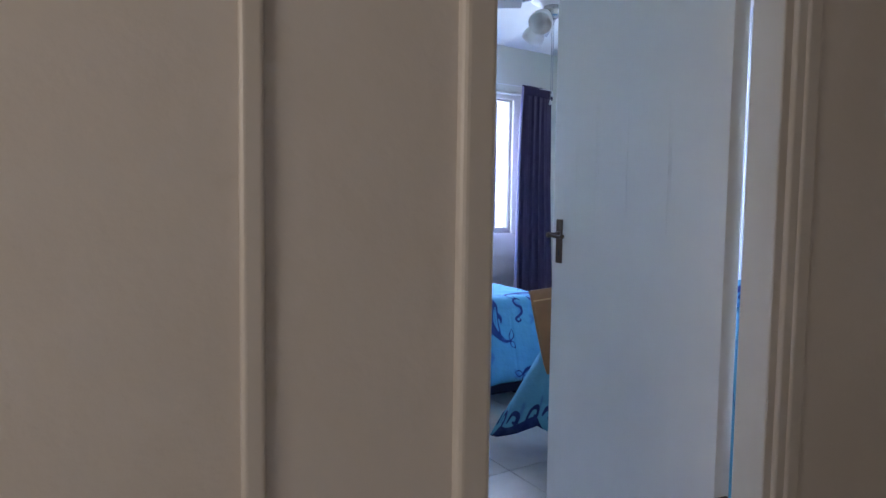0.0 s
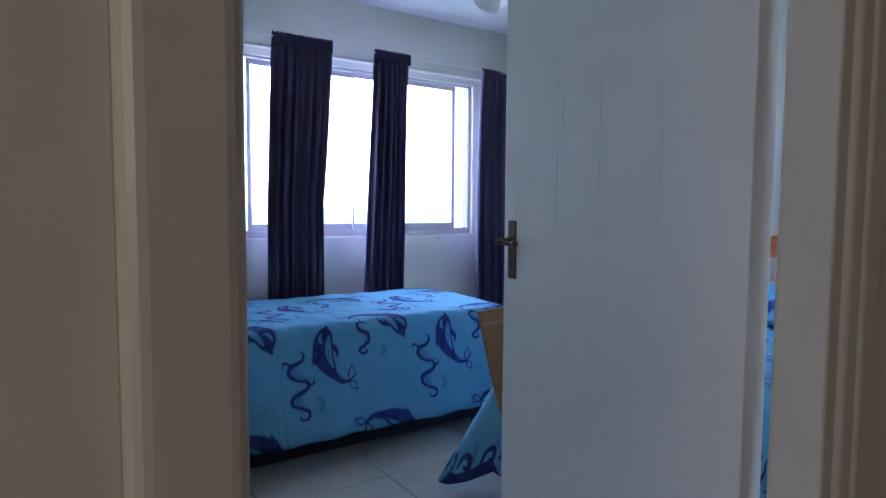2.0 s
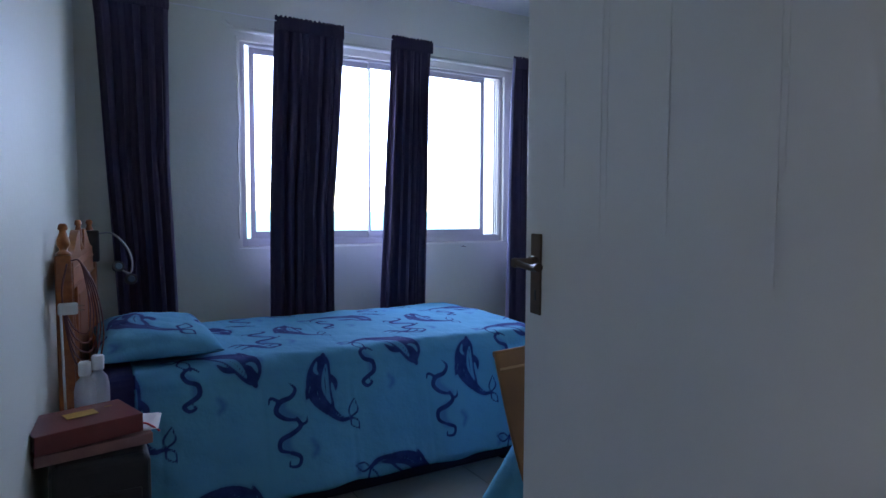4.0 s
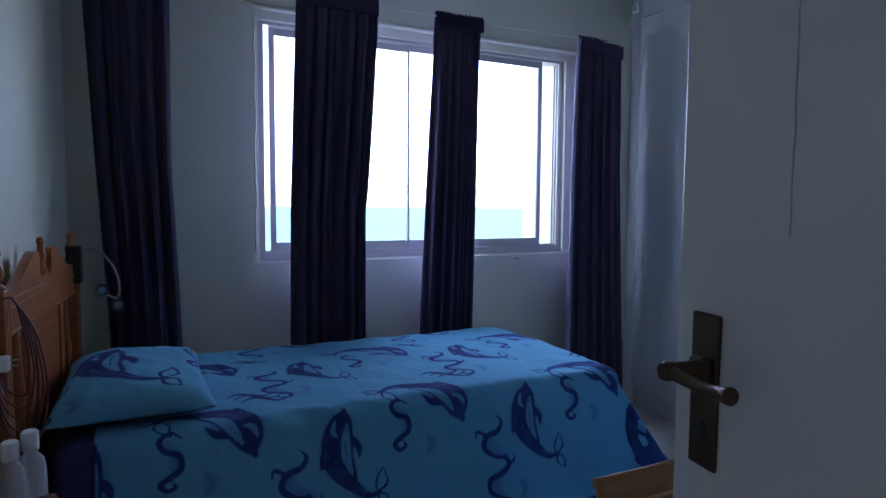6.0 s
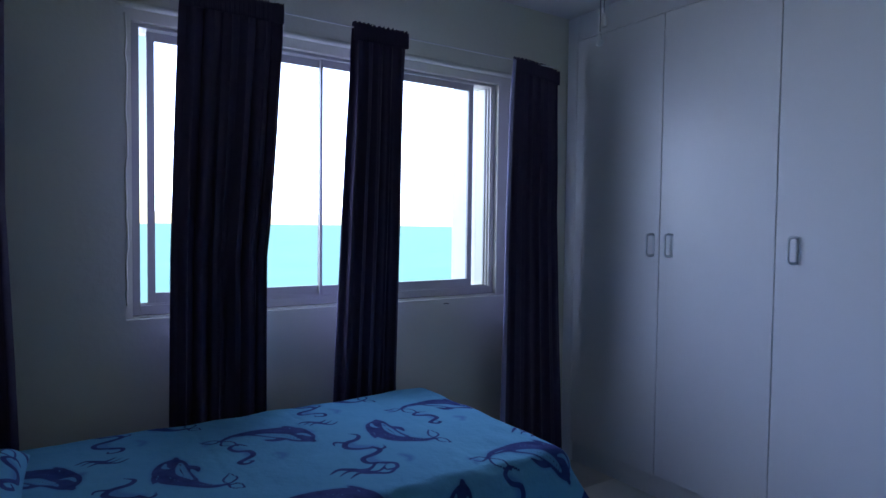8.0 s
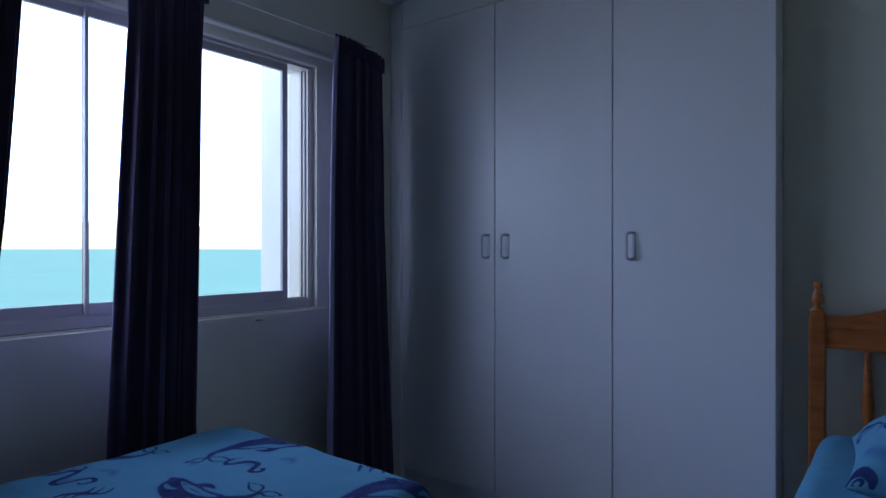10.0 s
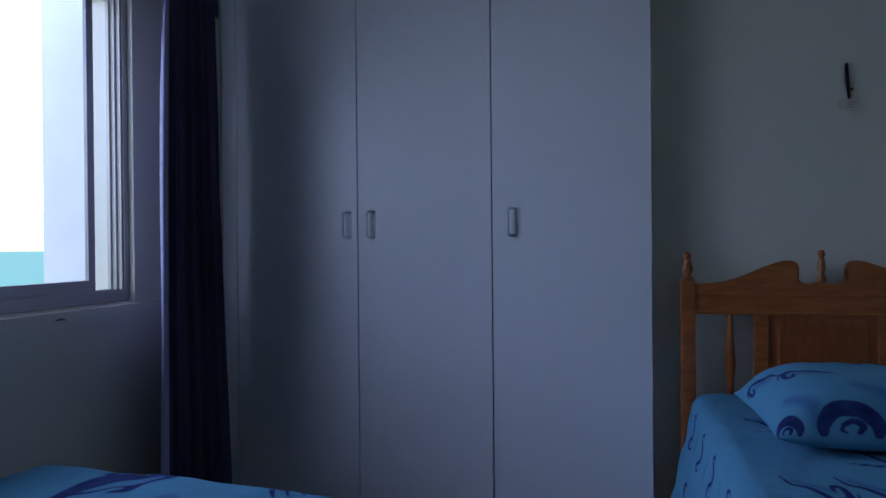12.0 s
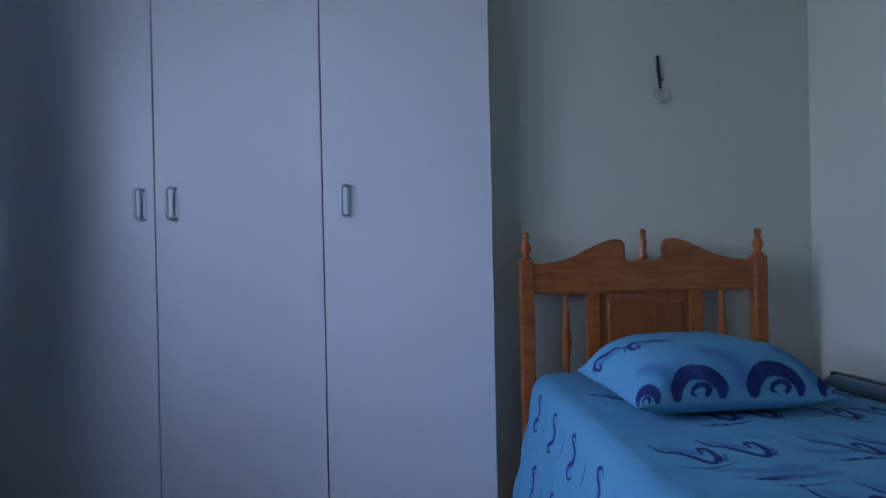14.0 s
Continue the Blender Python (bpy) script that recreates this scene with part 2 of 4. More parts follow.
# ---- the room ----
TOP = 2.70
WEST = ((0.345, 0.70), (0.575, 4.37))
SOUTH = ((1.278, 0.90), (3.92, 1.11))
Y1 = 4.37
WX0, WX1, WZ0, WZ1 = 1.400, 3.285, 1.046, 2.247
RX0, RX1, RZ0, RZ1 = 1.372, 3.47, 1.040, 2.292
b = box(0.30, RX0, Y1, 4.62, -0.01, TOP)
box(RX1, 4.6, Y1, 4.62, -0.01, TOP, bm=b)
box(RX0, RX1, Y1, 4.62, -0.01, RZ0, bm=b)
box(RX0, RX1, Y1, 4.62, RZ1, TOP, bm=b)
box(RX0, WX0, Y1 + 0.04, 4.62, RZ0, RZ1, bm=b)
box(WX1, RX1, Y1 + 0.04, 4.62, RZ0, RZ1, bm=b)
box(WX0, WX1, Y1 + 0.04, 4.62, RZ0, WZ0, bm=b)
box(WX0, WX1, Y1 + 0.04, 4.62, WZ1, RZ1, bm=b)
struct("wall_north", b, WALL)
# the rounded plaster edge over the window, and the rough edge at its side
b = tube(arc([(1.30, Y1 - 0.002, 2.332), (1.36, Y1 - 0.004, 2.299), (1.5, Y1 - 0.004, 2.294), (2.4, Y1 - 0.004, 2.294), (3.47, Y1 - 0.004, 2.294)], 30), 0.013, 10)
struct("window_lintel_trim", b, WALL)
random.seed(4)
b = tube([(1.376 + random.uniform(-0.004, 0.004), Y1 - 0.001, 1.10 + k * 0.04) for k in range(30)], 0.005, 6, taper=lambda f: 0.5 + 0.5 * abs(math.sin(f * 37)))
struct("plaster_patch_trim", b, WALL)
b = tube([(2.895, Y1 - 0.0005, 1.014), (2.912, Y1 - 0.001, 1.017), (2.934, Y1 - 0.0005, 1.013)], 0.0035, 6, taper=lambda f: 0.4 + 0.6 * math.sin(math.pi * f))
struct("plaster_mark_trim", b, SHADOWGAP)
(wx0, wy0), (wx1, wy1) = WEST
struct("wall_west", poly_wall(wx1, wy1, wx0 + 0.008, wy0 + 0.13, 0.2, -0.01, TOP), WALL)
(sx0, sy0), (sx1, sy1) = SOUTH
# wall_east behind the second bed, and the recess of the wardrobe
struct("wall_east", box(3.92, 4.6, 0.8, 2.443, -0.01, TOP), WALL)
struct("wall_recess", box(4.40, 4.6, 2.443, Y1, -0.01, TOP), WALL)
struct("wall_south", poly_wall(sx1 + 0.3, sy1 + 0.024, sx0 + 0.03, sy0 + 0.002, -0.098, -0.01, TOP), WALL)
struct("wall_over_door", poly_wall(sx0 + 0.03, sy0 - 0.0, 0.35, 0.83, -0.12, 2.08, TOP), WALL)
struct("slab", box(-2.2, 4.8, -2.6, 4.62, -0.2, -0.012), GROUT)
struct("ceiling", box(-2.2, 4.8, -2.6, 4.8, TOP, TOP + 0.15), CEIL)
# the passage outside the room
struct("wall_hall_north", box(-2.0, 0.30, 0.70, 0.90, -0.01, TOP, 0.006), HALLWALL)
struct("wall_hall_south", box(-2.0, 3.0, -2.6, -2.4, -0.01, TOP), HALLWALL)
struct("wall_hall_west", box(-2.2, -2.0, -2.6, 0.90, -0.01, TOP), HALLWALL)
struct("wall_hall_east", box(2.6, 2.8, -2.4, 0.898, -0.01, TOP), HALLWALL)
struct("wall_hall_door_side", box(1.405, 2.6, 0.800, 0.898, -0.01, TOP, 0.003), HALLWALL)
# a rounded bead down the passage wall, and the pressed frame of the door
b = box(-0.006, 0.024, 0.688, 0.70, 0, TOP, 0.007, seg=4)
struct("wall_bead_trim", b, FRAMEPAINT)
b = box(0.295, 0.356, 0.684, 0.83, 0, 2.08, 0.012, seg=4)
box(0.31, 0.362, 0.83, 0.86, 0, 2.08, 0.006, bm=b, seg=3)
struct("door_frame_hinge_free_trim", b, FRAMEPAINT).name = "door_frame_trim"
b = box(1.272, 1.312, 0.800, 0.884, 0, 2.08, 0.005, seg=3)
box(1.306, 1.352, 0.789, 0.84, 0, 2.08, 0.009, bm=b, seg=4)
box(1.346, 1.412, 0.784, 0.84, 0, 2.08, 0.011, bm=b, seg=4)
struct("door_frame_trim", b, FRAMEPAINT)
b = box(0.295, 1.455, 0.73, 0.84, 2.04, 2.085, 0.008)
struct("door_head_trim", b, FRAMEPAINT)

# ---- the window ----
win = thing("window_1", 0, 0, 0, "silver aluminium sliding window, both sashes part open", "window")
win["kind"] = "structure"
FY = 4.435
for nm, (x0, x1, z0, z1) in {"window_frame": (WX0 + 0.002, 1.431, WZ0 + 0.002, WZ1 - 0.002), "frame_side": (3.262, WX1 - 0.002, WZ0 + 0.002, WZ1 - 0.002), "frame_head": (1.431, 3.262, 2.231, WZ1 - 0.002), "window_sill": (1.431, 3.262, WZ0 + 0.002, 1.088)}.items():
    b = box(x0, x1, FY, FY + 0.085, z0, z1, 0.002)
    if nm == "frame_side":
        for k in range(3):
            box(3.254, 3.263, FY + 0.006 + 0.027 * k, FY + 0.012 + 0.027 * k, 1.089, 2.230, 0.001, bm=b)
    elif nm == "window_sill":
        for k in range(3):
            box(1.432, 3.253, FY + 0.010 + 0.025 * k, FY + 0.014 + 0.025 * k, 1.0875, 1.094, 0.001, bm=b)
    part(nm, b, ALU, win)
for x0, x1, y, left_sash in ((1.464, 2.240, 4.472, True), (2.222, 3.136, 4.449, False)):
    z0, z1 = 1.092, 2.229
    sash = part("sash", box(x0, x0 + (0.030 if left_sash else 0.014), y, y + 0.018, z0, z1, 0.002), ALU, win)
    part("stile", box(x1 - (0.014 if left_sash else 0.031), x1, y, y + 0.018, z0, z1, 0.002), ALU, sash)
    a, c = x0 + (0.030 if left_sash else 0.014), x1 - (0.014 if left_sash else 0.031)
    part("rail", box(a, c, y, y + 0.018, z1 - 0.036, z1, 0.002), ALU, sash)
    part("rail", box(a, c, y, y + 0.018, z0, z0 + 0.044, 0.002), ALU, sash)
    pane = part("pane", box(a, c, y + 0.007, y + 0.011, z0 + 0.044, z1 - 0.036), GLASS, sash)
    pane.visible_shadow = False
# the white pier outside, at the right of the opening
struct("wall_pier", box(3.285, 3.9, 4.622, 4.87, -0.34, 3.0), OUTER)

# ---- outside: unseen slab added to bounce sunlight, the sea and a few far buildings ----
struct("bounce_slab", box(-6, 11, 4.63, 13.0, -0.6, -0.35, 0.01), OUTER)
b = bmesh.new()
bmesh.ops.create_grid(b, x_segments=2, y_segments=2, size=4500, matrix=Matrix.Translation((0, 4600, -16)))
struct("water", b, SEA)
b = bmesh.new()
bmesh.ops.create_grid(b, x_segments=1, y_segments=1, size=16, matrix=Matrix.Translation((-64, 154, -15.7)))
struct("ground", b, SAND)
for x, y, w, h in ((-62, 148, 22, 12.5),):
    bl = thing("apartment_building", x, y, -15.7, "pale apartment building by the shore, washed out in the glare", "building")
    part("wall", box(-w / 2, w / 2, 0, 12, 0, h, 0.05), OUTER, bl)
    part("roof", box(-w / 2 - 0.4, w / 2 + 0.4, -0.4, 12.4, h, h + 0.5, 0.05), OUTER, bl)
    for fl in range(int(h / 3.1)):
        for k in range(int(w / 4)):
            part("window", box(-w / 2 + 1 + 4 * k, -w / 2 + 3 + 4 * k, -0.06, 0.0, fl * 3.1 + 1, fl * 3.1 + 2.4), FARGLASS, bl)

# ---- the door ----
leaf = thing("door_2", 1.267, 0.927, 0.006, "white-painted flush interior door standing open into the bedroom", "door", rz=80.15)
leaf.name, leaf["kind"] = "door_1", "structure"
b = box(0, 0.826, -0.052, 0, 0, 2.03, 0.002)
random.seed(9)
for x, z0, z1 in ((0.565, 1.18, 1.64), (0.548, 1.26, 1.62), (0.40, 1.22, 1.58), (0.215, 1.17, 1.60), (0.205, 1.30, 1.5), (0.68, 1.30, 1.52), (0.46, 1.075, 1.085)):
    n = 14
    tube([(x + random.uniform(-0.0006, 0.0006), -0.0006 + 0.001, z0 + (z1 - z0) * k / n) for k in range(n + 1)], 0.0008, 6, bm=b, taper=lambda f: 0.45 + 0.75 * math.sin(math.pi * min(1, max(0, f))))
part("door_leaf", b, DOORPAINT, leaf)


def handle_set(parent, x, z, side):
    """side 1 on the near face, -1 on the far one."""
    y0 = 0.0 if side > 0 else -0.052
    h = part("door_handle", box(x - 0.018, x + 0.022, min(y0, y0 + side * 0.005), max(y0, y0 + side * 0.005), z - 0.079, z + 0.086, 0.002), BRONZE, parent, "aged bronze lever handle on a long plate")
    zl = z + 0.028
    part("rose", box(x - 0.013, x + 0.013, min(y0 + side * 0.004, y0 + side * 0.018), max(y0 + side * 0.004, y0 + side * 0.018), zl - 0.013, zl + 0.013, 0.006, seg=3), BRONZE, h)
    part("neck", lathe([(0.012, 0), (0.010, 0.012), (0.009, 0.025), (0.0095, 0.040), (0.0105, 0.048), (0.009, 0.053)], 16), BRONZE, h).matrix_basis = pose(x, y0 + side * 0.004, zl, -90 * side, 0, 0)
    part("lever", tube(arc([(x + 0.004, y0 + side * 0.047, zl), (x - 0.009, y0 + side * 0.049, zl - 0.001), (x - 0.030, y0 + side * 0.046, zl - 0.004), (x - 0.052, y0 + side * 0.042, zl - 0.006), (x - 0.070, y0 + side * 0.042, zl - 0.004), (x - 0.080, y0 + side * 0.043, zl - 0.003)], 30), 0.0078, 12, taper=lambda f: 1.12 - 0.32 * math.sin(math.pi * min(1, f * 1.1))), BRONZE, h)
    part("keyhole", box(x - 0.004, x + 0.004, min(y0 + side * 0.004, y0 + side * 0.0062), max(y0 + side * 0.004, y0 + side * 0.0062), z - 0.05, z - 0.028, 0.001), BLACK, h)


handle_set(leaf, 0.775, 1.128, 1)
handle_set(leaf, 0.775, 1.128, -1)
for z in (0.165, 0.215):
    part("chip", box(-0.0008, 0.0045, -0.0535, -0.0515, z, z + 0.022, 0.0006), SHADOWGAP, leaf, "dark chipped paint")
for z in (0.40, 1.86):
    part("hinge", box(-0.006, 0.004, -0.045, 0.006, z, z + 0.09, 0.002), BRONZE, leaf)

# ---- wardrobe ----
ward = thing("wardrobe", 3.775, 2.445, 0, "white built-in wardrobe with three tall doors and pale handles", "wardrobe")
part("plinth", box(0.04, 0.60, 0.02, 1.925, 0, 0.125), WARD, ward)
part("side_panel", box(0.022, 0.62, 0, 0.018, 0.125, 2.69, 0.001), WARD, ward)
part("top_panel", box(0.004, 0.03, 0.003, 1.83, 2.545, 2.695, 0.002), WARD, ward)
part("filler_panel", box(0.004, 0.034, 1.836, 1.922, 0.0, 2.695, 0.013, seg=4), WARD, ward)
part("carcass", box(0.03, 0.60, 0.02, 1.83, 0.125, 2.54), SHADOWGAP, ward)
for k, (a, c, hy) in enumerate(((0.0, 0.622, 0.554), (0.627, 1.222, 1.172), (1.227, 1.83, 1.284))):
    d = part("door", box(0, 0.02, a, c, 0.13, 2.54, 0.002), WARD, ward)
    hb = tube(arc([(-0.0, hy - 0.024, 1.294), (-0.020, hy - 0.012, 1.292), (-0.027, hy, 1.303), (-0.027, hy, 1.348), (-0.027, hy, 1.393), (-0.020, hy - 0.012, 1.404), (0.0, hy - 0.024, 1.402)], 28), 0.0068, 8)
    box(-0.003, 0.001, hy - 0.032, hy - 0.016, 1.289, 1.407, 0.002, bm=hb)
    part("handle", hb, HANDLE, d, "pale plastic bow handle")

# ---- curtains ----
CURTAIN_Y = 4.17


def curtain(rows, zb, label, folds, seed, curl=False, back=0.0):
    """rows: height, left x and right x, from the header down."""
    rnd = random.Random(seed)
    hgt = [r[0] for r in rows][::-1]
    ls = [r[1] for r in rows][::-1]
    rs = [r[2] for r in rows][::-1]
    xm = (rows[0][1] + rows[0][2]) / 2
    cur = thing("curtain", xm, CURTAIN_Y, zb, label, "curtain", "curtains at the bedroom window")
    n, m = 110, 150
    top = rows[0][0]
    ph = [rnd.uniform(0, 6.28) for _ in range(8)]
    g = np.zeros((n, m, 3))
    for i in range(n):
        f = i / (n - 1)
        z = top + (zb - top) * f
        l, r = np.interp(z, hgt, ls), np.interp(z, hgt, rs)
        u = np.linspace(0, 1, m)
        up = max(0.0, 1 - (top - z) / 0.10)
        amp = (0.008 + 0.012 * min(1, (top - z) / 0.5)) * (1 - 0.4 * up)
        w = folds * 6.283
        y = amp * np.sin(w * u + ph[0] + 0.5 * np.sin(3 * u + ph[1] + z) + 0.25 * math.sin(z * 1.7 + ph[5])) + 0.35 * amp * np.sin(w * 2.3 * u + ph[2] + 0.6 * z)
        y += up * 0.006 * np.sin(w * 3.1 * u + ph[3])
        x = l + (r - l) * (u + 0.012 * np.sin(w * 2 * u + ph[4]) * (1 - up))
        zz = z + up * up * 0.010 * np.sin(w * 2.7 * u + ph[3]) * 0.7
        y += back * u ** 3
        x += back * 0.95 * u ** 3
        g[i, :, 0], g[i, :, 1], g[i, :, 2] = x - xm, y, zz - zb
    mesh_part("curtain_cloth", sheet(g), CURT, cur, thick=0.003)
    lin = g[6:, :, :].copy()
    lin[:, :, 1] += 0.012
    lin[:, :, 0] = lin[:, :, 0] * 0.985
    lin[:, :, 2] += 0.006
    mesh_part("lining", sheet(lin), CURTBACK, cur, "lavender curtain lining", thick=0.002)
    # header tape with small gathers
    h = np.zeros((9, m, 3))
    for i in range(9):
        z = top - 0.004 - 0.075 * i / 8
        u = np.linspace(0, 1, m)
        bulge = 0.007 * math.sin(math.pi * (i + 0.5) / 9) ** 0.5
        l, r = rows[0][1] + 0.001, rows[0][2] - 0.001
        h[i, :, 0] = l + (r - l) * u - xm
        h[i, :, 1] = -0.013 - bulge * (0.6 + 0.4 * np.sin(folds * 22 * u + ph[6])) - 0.004 * np.sin(folds * 47 * u) + back * u ** 3
        h[i, :, 0] += back * 0.95 * u ** 3
        h[i, :, 2] = z - zb + (0.005 * np.sin(folds * 15 * u + ph[7]) + 0.003 * np.sin(folds * 33 * u)) * (i == 0)
    mesh_part("header", sheet(h), CURT, cur, "gathered curtain heading", thick=0.004)
    if curl:
        c = np.zeros((n, 12, 3))
        for i in range(n):
            f = i / (n - 1)
            z = top - 0.02 + (zb - top + 0.02) * f
            l = np.interp(z, hgt, ls)
            wd = 0.004 + 0.013 * f ** 1.3 + 0.002 * math.sin(9 * f)
            a = np.linspace(0, 1, 12)
            c[i, :, 0] = l - xm - 0.002 - 0.010 * np.sin(math.pi * a) - 0.010 * a
            c[i, :, 1] = -0.028 + wd * a * 1.5
            c[i, :, 2] = z - zb
        mesh_part("folded_edge", sheet(c), CURTBACK, cur, "pale lining turned out at the edge", thick=0.003)
    return cur


curtain([(2.36, 0.655, 1.0), (2.2, 0.67, 0.995), (1.5, 0.70, 0.99), (0.95, 0.728, 1.01), (0.05, 0.765, 1.035)], 0.06, "dark navy velvet curtain hanging beside the bed head", 5, 1)
curtain([(2.345, 1.545, 1.945), (2.2, 1.54, 1.945), (1.9, 1.53, 1.925), (1.45, 1.515, 1.893), (1.3, 1.51, 1.877), (0.7, 1.502, 1.875), (0.05, 1.49, 1.88)], 0.06, "wide dark navy velvet curtain drawn across the first pane", 6, 2)
curtain([(2.340, 2.256, 2.54), (2.1, 2.255, 2.53), (1.5, 2.225, 2.525), (0.7, 2.19, 2.507), (0.05, 2.17, 2.52)], 0.06, "narrow dark navy velvet curtain gathered at the middle of the window", 5, 3)
curtain([(2.332, 3.190, 3.515), (2.1, 3.175, 3.515), (1.5, 3.16, 3.52), (0.9, 3.155, 3.55), (0.1, 3.15, 3.60)], 0.10, "dark navy curtain beside the wardrobe, pale lining showing", 5, 5, curl=True, back=0.09)
rod = thing("curtain_wire", 0.58, CURTAIN_Y, 2.322, "thin white curtain wire stretched over the window", "curtain rail")
part("wire", tube([(0.0 + 2.94 * k / 8, 0, -0.006 * math.sin(math.pi * k / 8)) for k in range(9)], 0.0035, 8), WHITEPLASTIC, rod)
for x in (0.25, 1.2, 2.79):
    part("bracket", tube([(x, 0, -0.004), (x, 0.06, -0.004), (x, 0.1995, 0.01)], 0.004, 8), WHITEPLASTIC, rod)


# ---- printed motifs: distances to strokes in the plane of the cloth ----
def stroke(field, X, Y, pts, w0, w1=None, wm=None, n=14):
    """Lower field to the distance from a tapering stroke through pts (widths at start, end and middle)."""
    line = arc([(p[0], p[1], 0) for p in pts], n)
    w1 = w0 if w1 is None else w1
    wm = max(w0, w1) if wm is None else wm
    xs, ys = [p.x for p in line], [p.y for p in line]
    pad = max(w0, w1, wm) + 0.03
    x0, x1, y0, y1 = min(xs) - pad, max(xs) + pad, min(ys) - pad, max(ys) + pad
    i0, i1 = np.searchsorted(X[:, 0], [x0, x1])
    j0, j1 = np.searchsorted(Y[0, :], [y0, y1])
    if i0 >= i1 or j0 >= j1:
        return
    sx, sy = X[i0:i1, j0:j1], Y[i0:i1, j0:j1]
    d = np.full(sx.shape, 9.0)
    for k in range(n):
        p, q = line[k], line[k + 1]
        ex, ey = q.x - p.x, q.y - p.y
        t = (((sx - p.x) * ex + (sy - p.y) * ey) / max(ex * ex + ey * ey, 1e-12)).clip(0, 1)
        f = (k + t) / n
        w = w0 * (1 - f) ** 2 + w1 * f ** 2 + 2 * wm * f * (1 - f)
        d = np.minimum(d, np.hypot(sx - p.x - t * ex, sy - p.y - t * ey) - w)
    field[i0:i1, j0:j1] = np.minimum(field[i0:i1, j0:j1], d)


def placer(cx, cy, ang, size, flip=1):
    c, s = math.cos(radians(ang)), math.sin(radians(ang))
    return lambda pts: [(cx + size * (c * px - s * py * flip), cy + size * (s * px + c * py * flip)) for px, py in pts]


def dolphin(F, X, Y, cx, cy, ang, size, flip=1):
    """A dolphin seen from above, one unit long: the head up, the tail curling aside, two flippers and open flukes."""
    P = placer(cx, cy, ang, size, flip)
    ink, mid = F
    s = size
    o = max(0.007 * s, 0.0022)
    body, streak = np.full(X.shape, 0.05), np.full(X.shape, 0.05)
    stroke(body, X, Y, P([(0.06, 0.42), (-0.02, 0.26), (-0.06, 0.02), (0.03, -0.24)]), 0.060 * s, 0.080 * s, 0.27 * s)
    stroke(body, X, Y, P([(-0.05, 0.0), (0.03, -0.24), (0.18, -0.40), (0.32, -0.43)]), 0.11 * s, 0.014 * s, 0.045 * s)
    stroke(body, X, Y, P([(0.05, 0.40), (0.085, 0.50)]), 0.042 * s, 0.020 * s)
    stroke(body, X, Y, P([(-0.11, 0.20), (-0.20, 0.08), (-0.25, -0.05)]), 0.050 * s, 0.008 * s)
    stroke(body, X, Y, P([(0.07, 0.20), (0.17, 0.10), (0.17, -0.02)]), 0.045 * s, 0.008 * s)
    stroke(streak, X, Y, P([(0.085, 0.34), (0.045, 0.16), (0.03, 0.0), (0.075, -0.20)]), 0.016 * s, 0.008 * s, 0.10 * s)
    stroke(streak, X, Y, P([(-0.04, 0.40), (-0.075, 0.30), (-0.03, 0.22)]), 0.012 * s, 0.006 * s, 0.050 * s)
    stroke(streak, X, Y, P([(-0.17, 0.12), (-0.21, 0.02)]), 0.004 * s, 0.003 * s, 0.016 * s)
    stroke(streak, X, Y, P([(-0.10, 0.10), (-0.085, -0.04), (-0.03, -0.20)]), 0.002 * s, 0.002 * s, 0.012 * s)
    stroke(streak, X, Y, P([(0.06, -0.27), (0.15, -0.36), (0.24, -0.405)]), 0.002 * s, 0.002 * s, 0.016 * s)
    np.minimum(mid, np.maximum(body + 0.004, -streak), out=mid)
    np.minimum(ink, np.maximum(body, -streak), out=ink)
    np.minimum(ink, np.abs(body + o) - o, out=ink)
    stroke(ink, X, Y, P([(0.075, 0.30), (0.035, 0.12), (0.03, -0.05)]), o * 0.3, o * 0.3, o)
    stroke(ink, X, Y, P([(-0.01, 0.345), (0.005, 0.335)]), o * 1.6)
    for pts in ([(0.32, -0.42), (0.32, -0.30), (0.42, -0.17)], [(0.32, -0.42), (0.44, -0.34), (0.42, -0.17)], [(0.32, -0.43), (0.33, -0.53), (0.43, -0.60)], [(0.32, -0.43), (0.42, -0.47), (0.43, -0.60)]):
        stroke(ink, X, Y, P(pts), o * 1.3, o * 0.7, o * 2.0)


def swirl(F, X, Y, cx, cy, ang, size, flip=1, wide=1.0):
    """A tall double S of spray, thick and thin by turns, with hooked ends."""
    P = placer(cx, cy, ang, size, flip)
    ink, mid = F
    w = 0.0085 * size * wide
    stroke(ink, X, Y, P([(0.03, 0.46), (0.10, 0.38), (0.04, 0.29), (-0.09, 0.25), (-0.14, 0.15), (-0.05, 0.06), (0.09, 0.02)]), w * 0.6, w * 1.4, 5.6 * w, n=22)
    stroke(ink, X, Y, P([(0.09, 0.04), (0.13, -0.05), (0.03, -0.12), (-0.11, -0.17), (-0.12, -0.28), (0.0, -0.34)]), w * 2.0, w * 1.4, 4.6 * w, n=20)
    stroke(ink, X, Y, P([(0.0, -0.34), (0.10, -0.40), (0.07, -0.49), (-0.03, -0.48), (-0.02, -0.42)]), w * 2.4, w * 0.6, 2.4 * w, n=16)
    stroke(ink, X, Y, P([(-0.09, 0.25), (-0.19, 0.31), (-0.22, 0.24)]), w * 2.0, w * 0.5)
    stroke(ink, X, Y, P([(0.12, -0.04), (0.20, -0.02), (0.21, 0.06)]), w * 1.8, w * 0.5)
    for pts in ([(-0.03, 0.27), (-0.07, 0.16), (0.02, 0.07), (0.13, 0.03)], [(0.03, -0.10), (-0.05, -0.19), (-0.04, -0.30), (0.05, -0.37)]):
        stroke(mid, X, Y, P(pts), w, w, 8 * w)


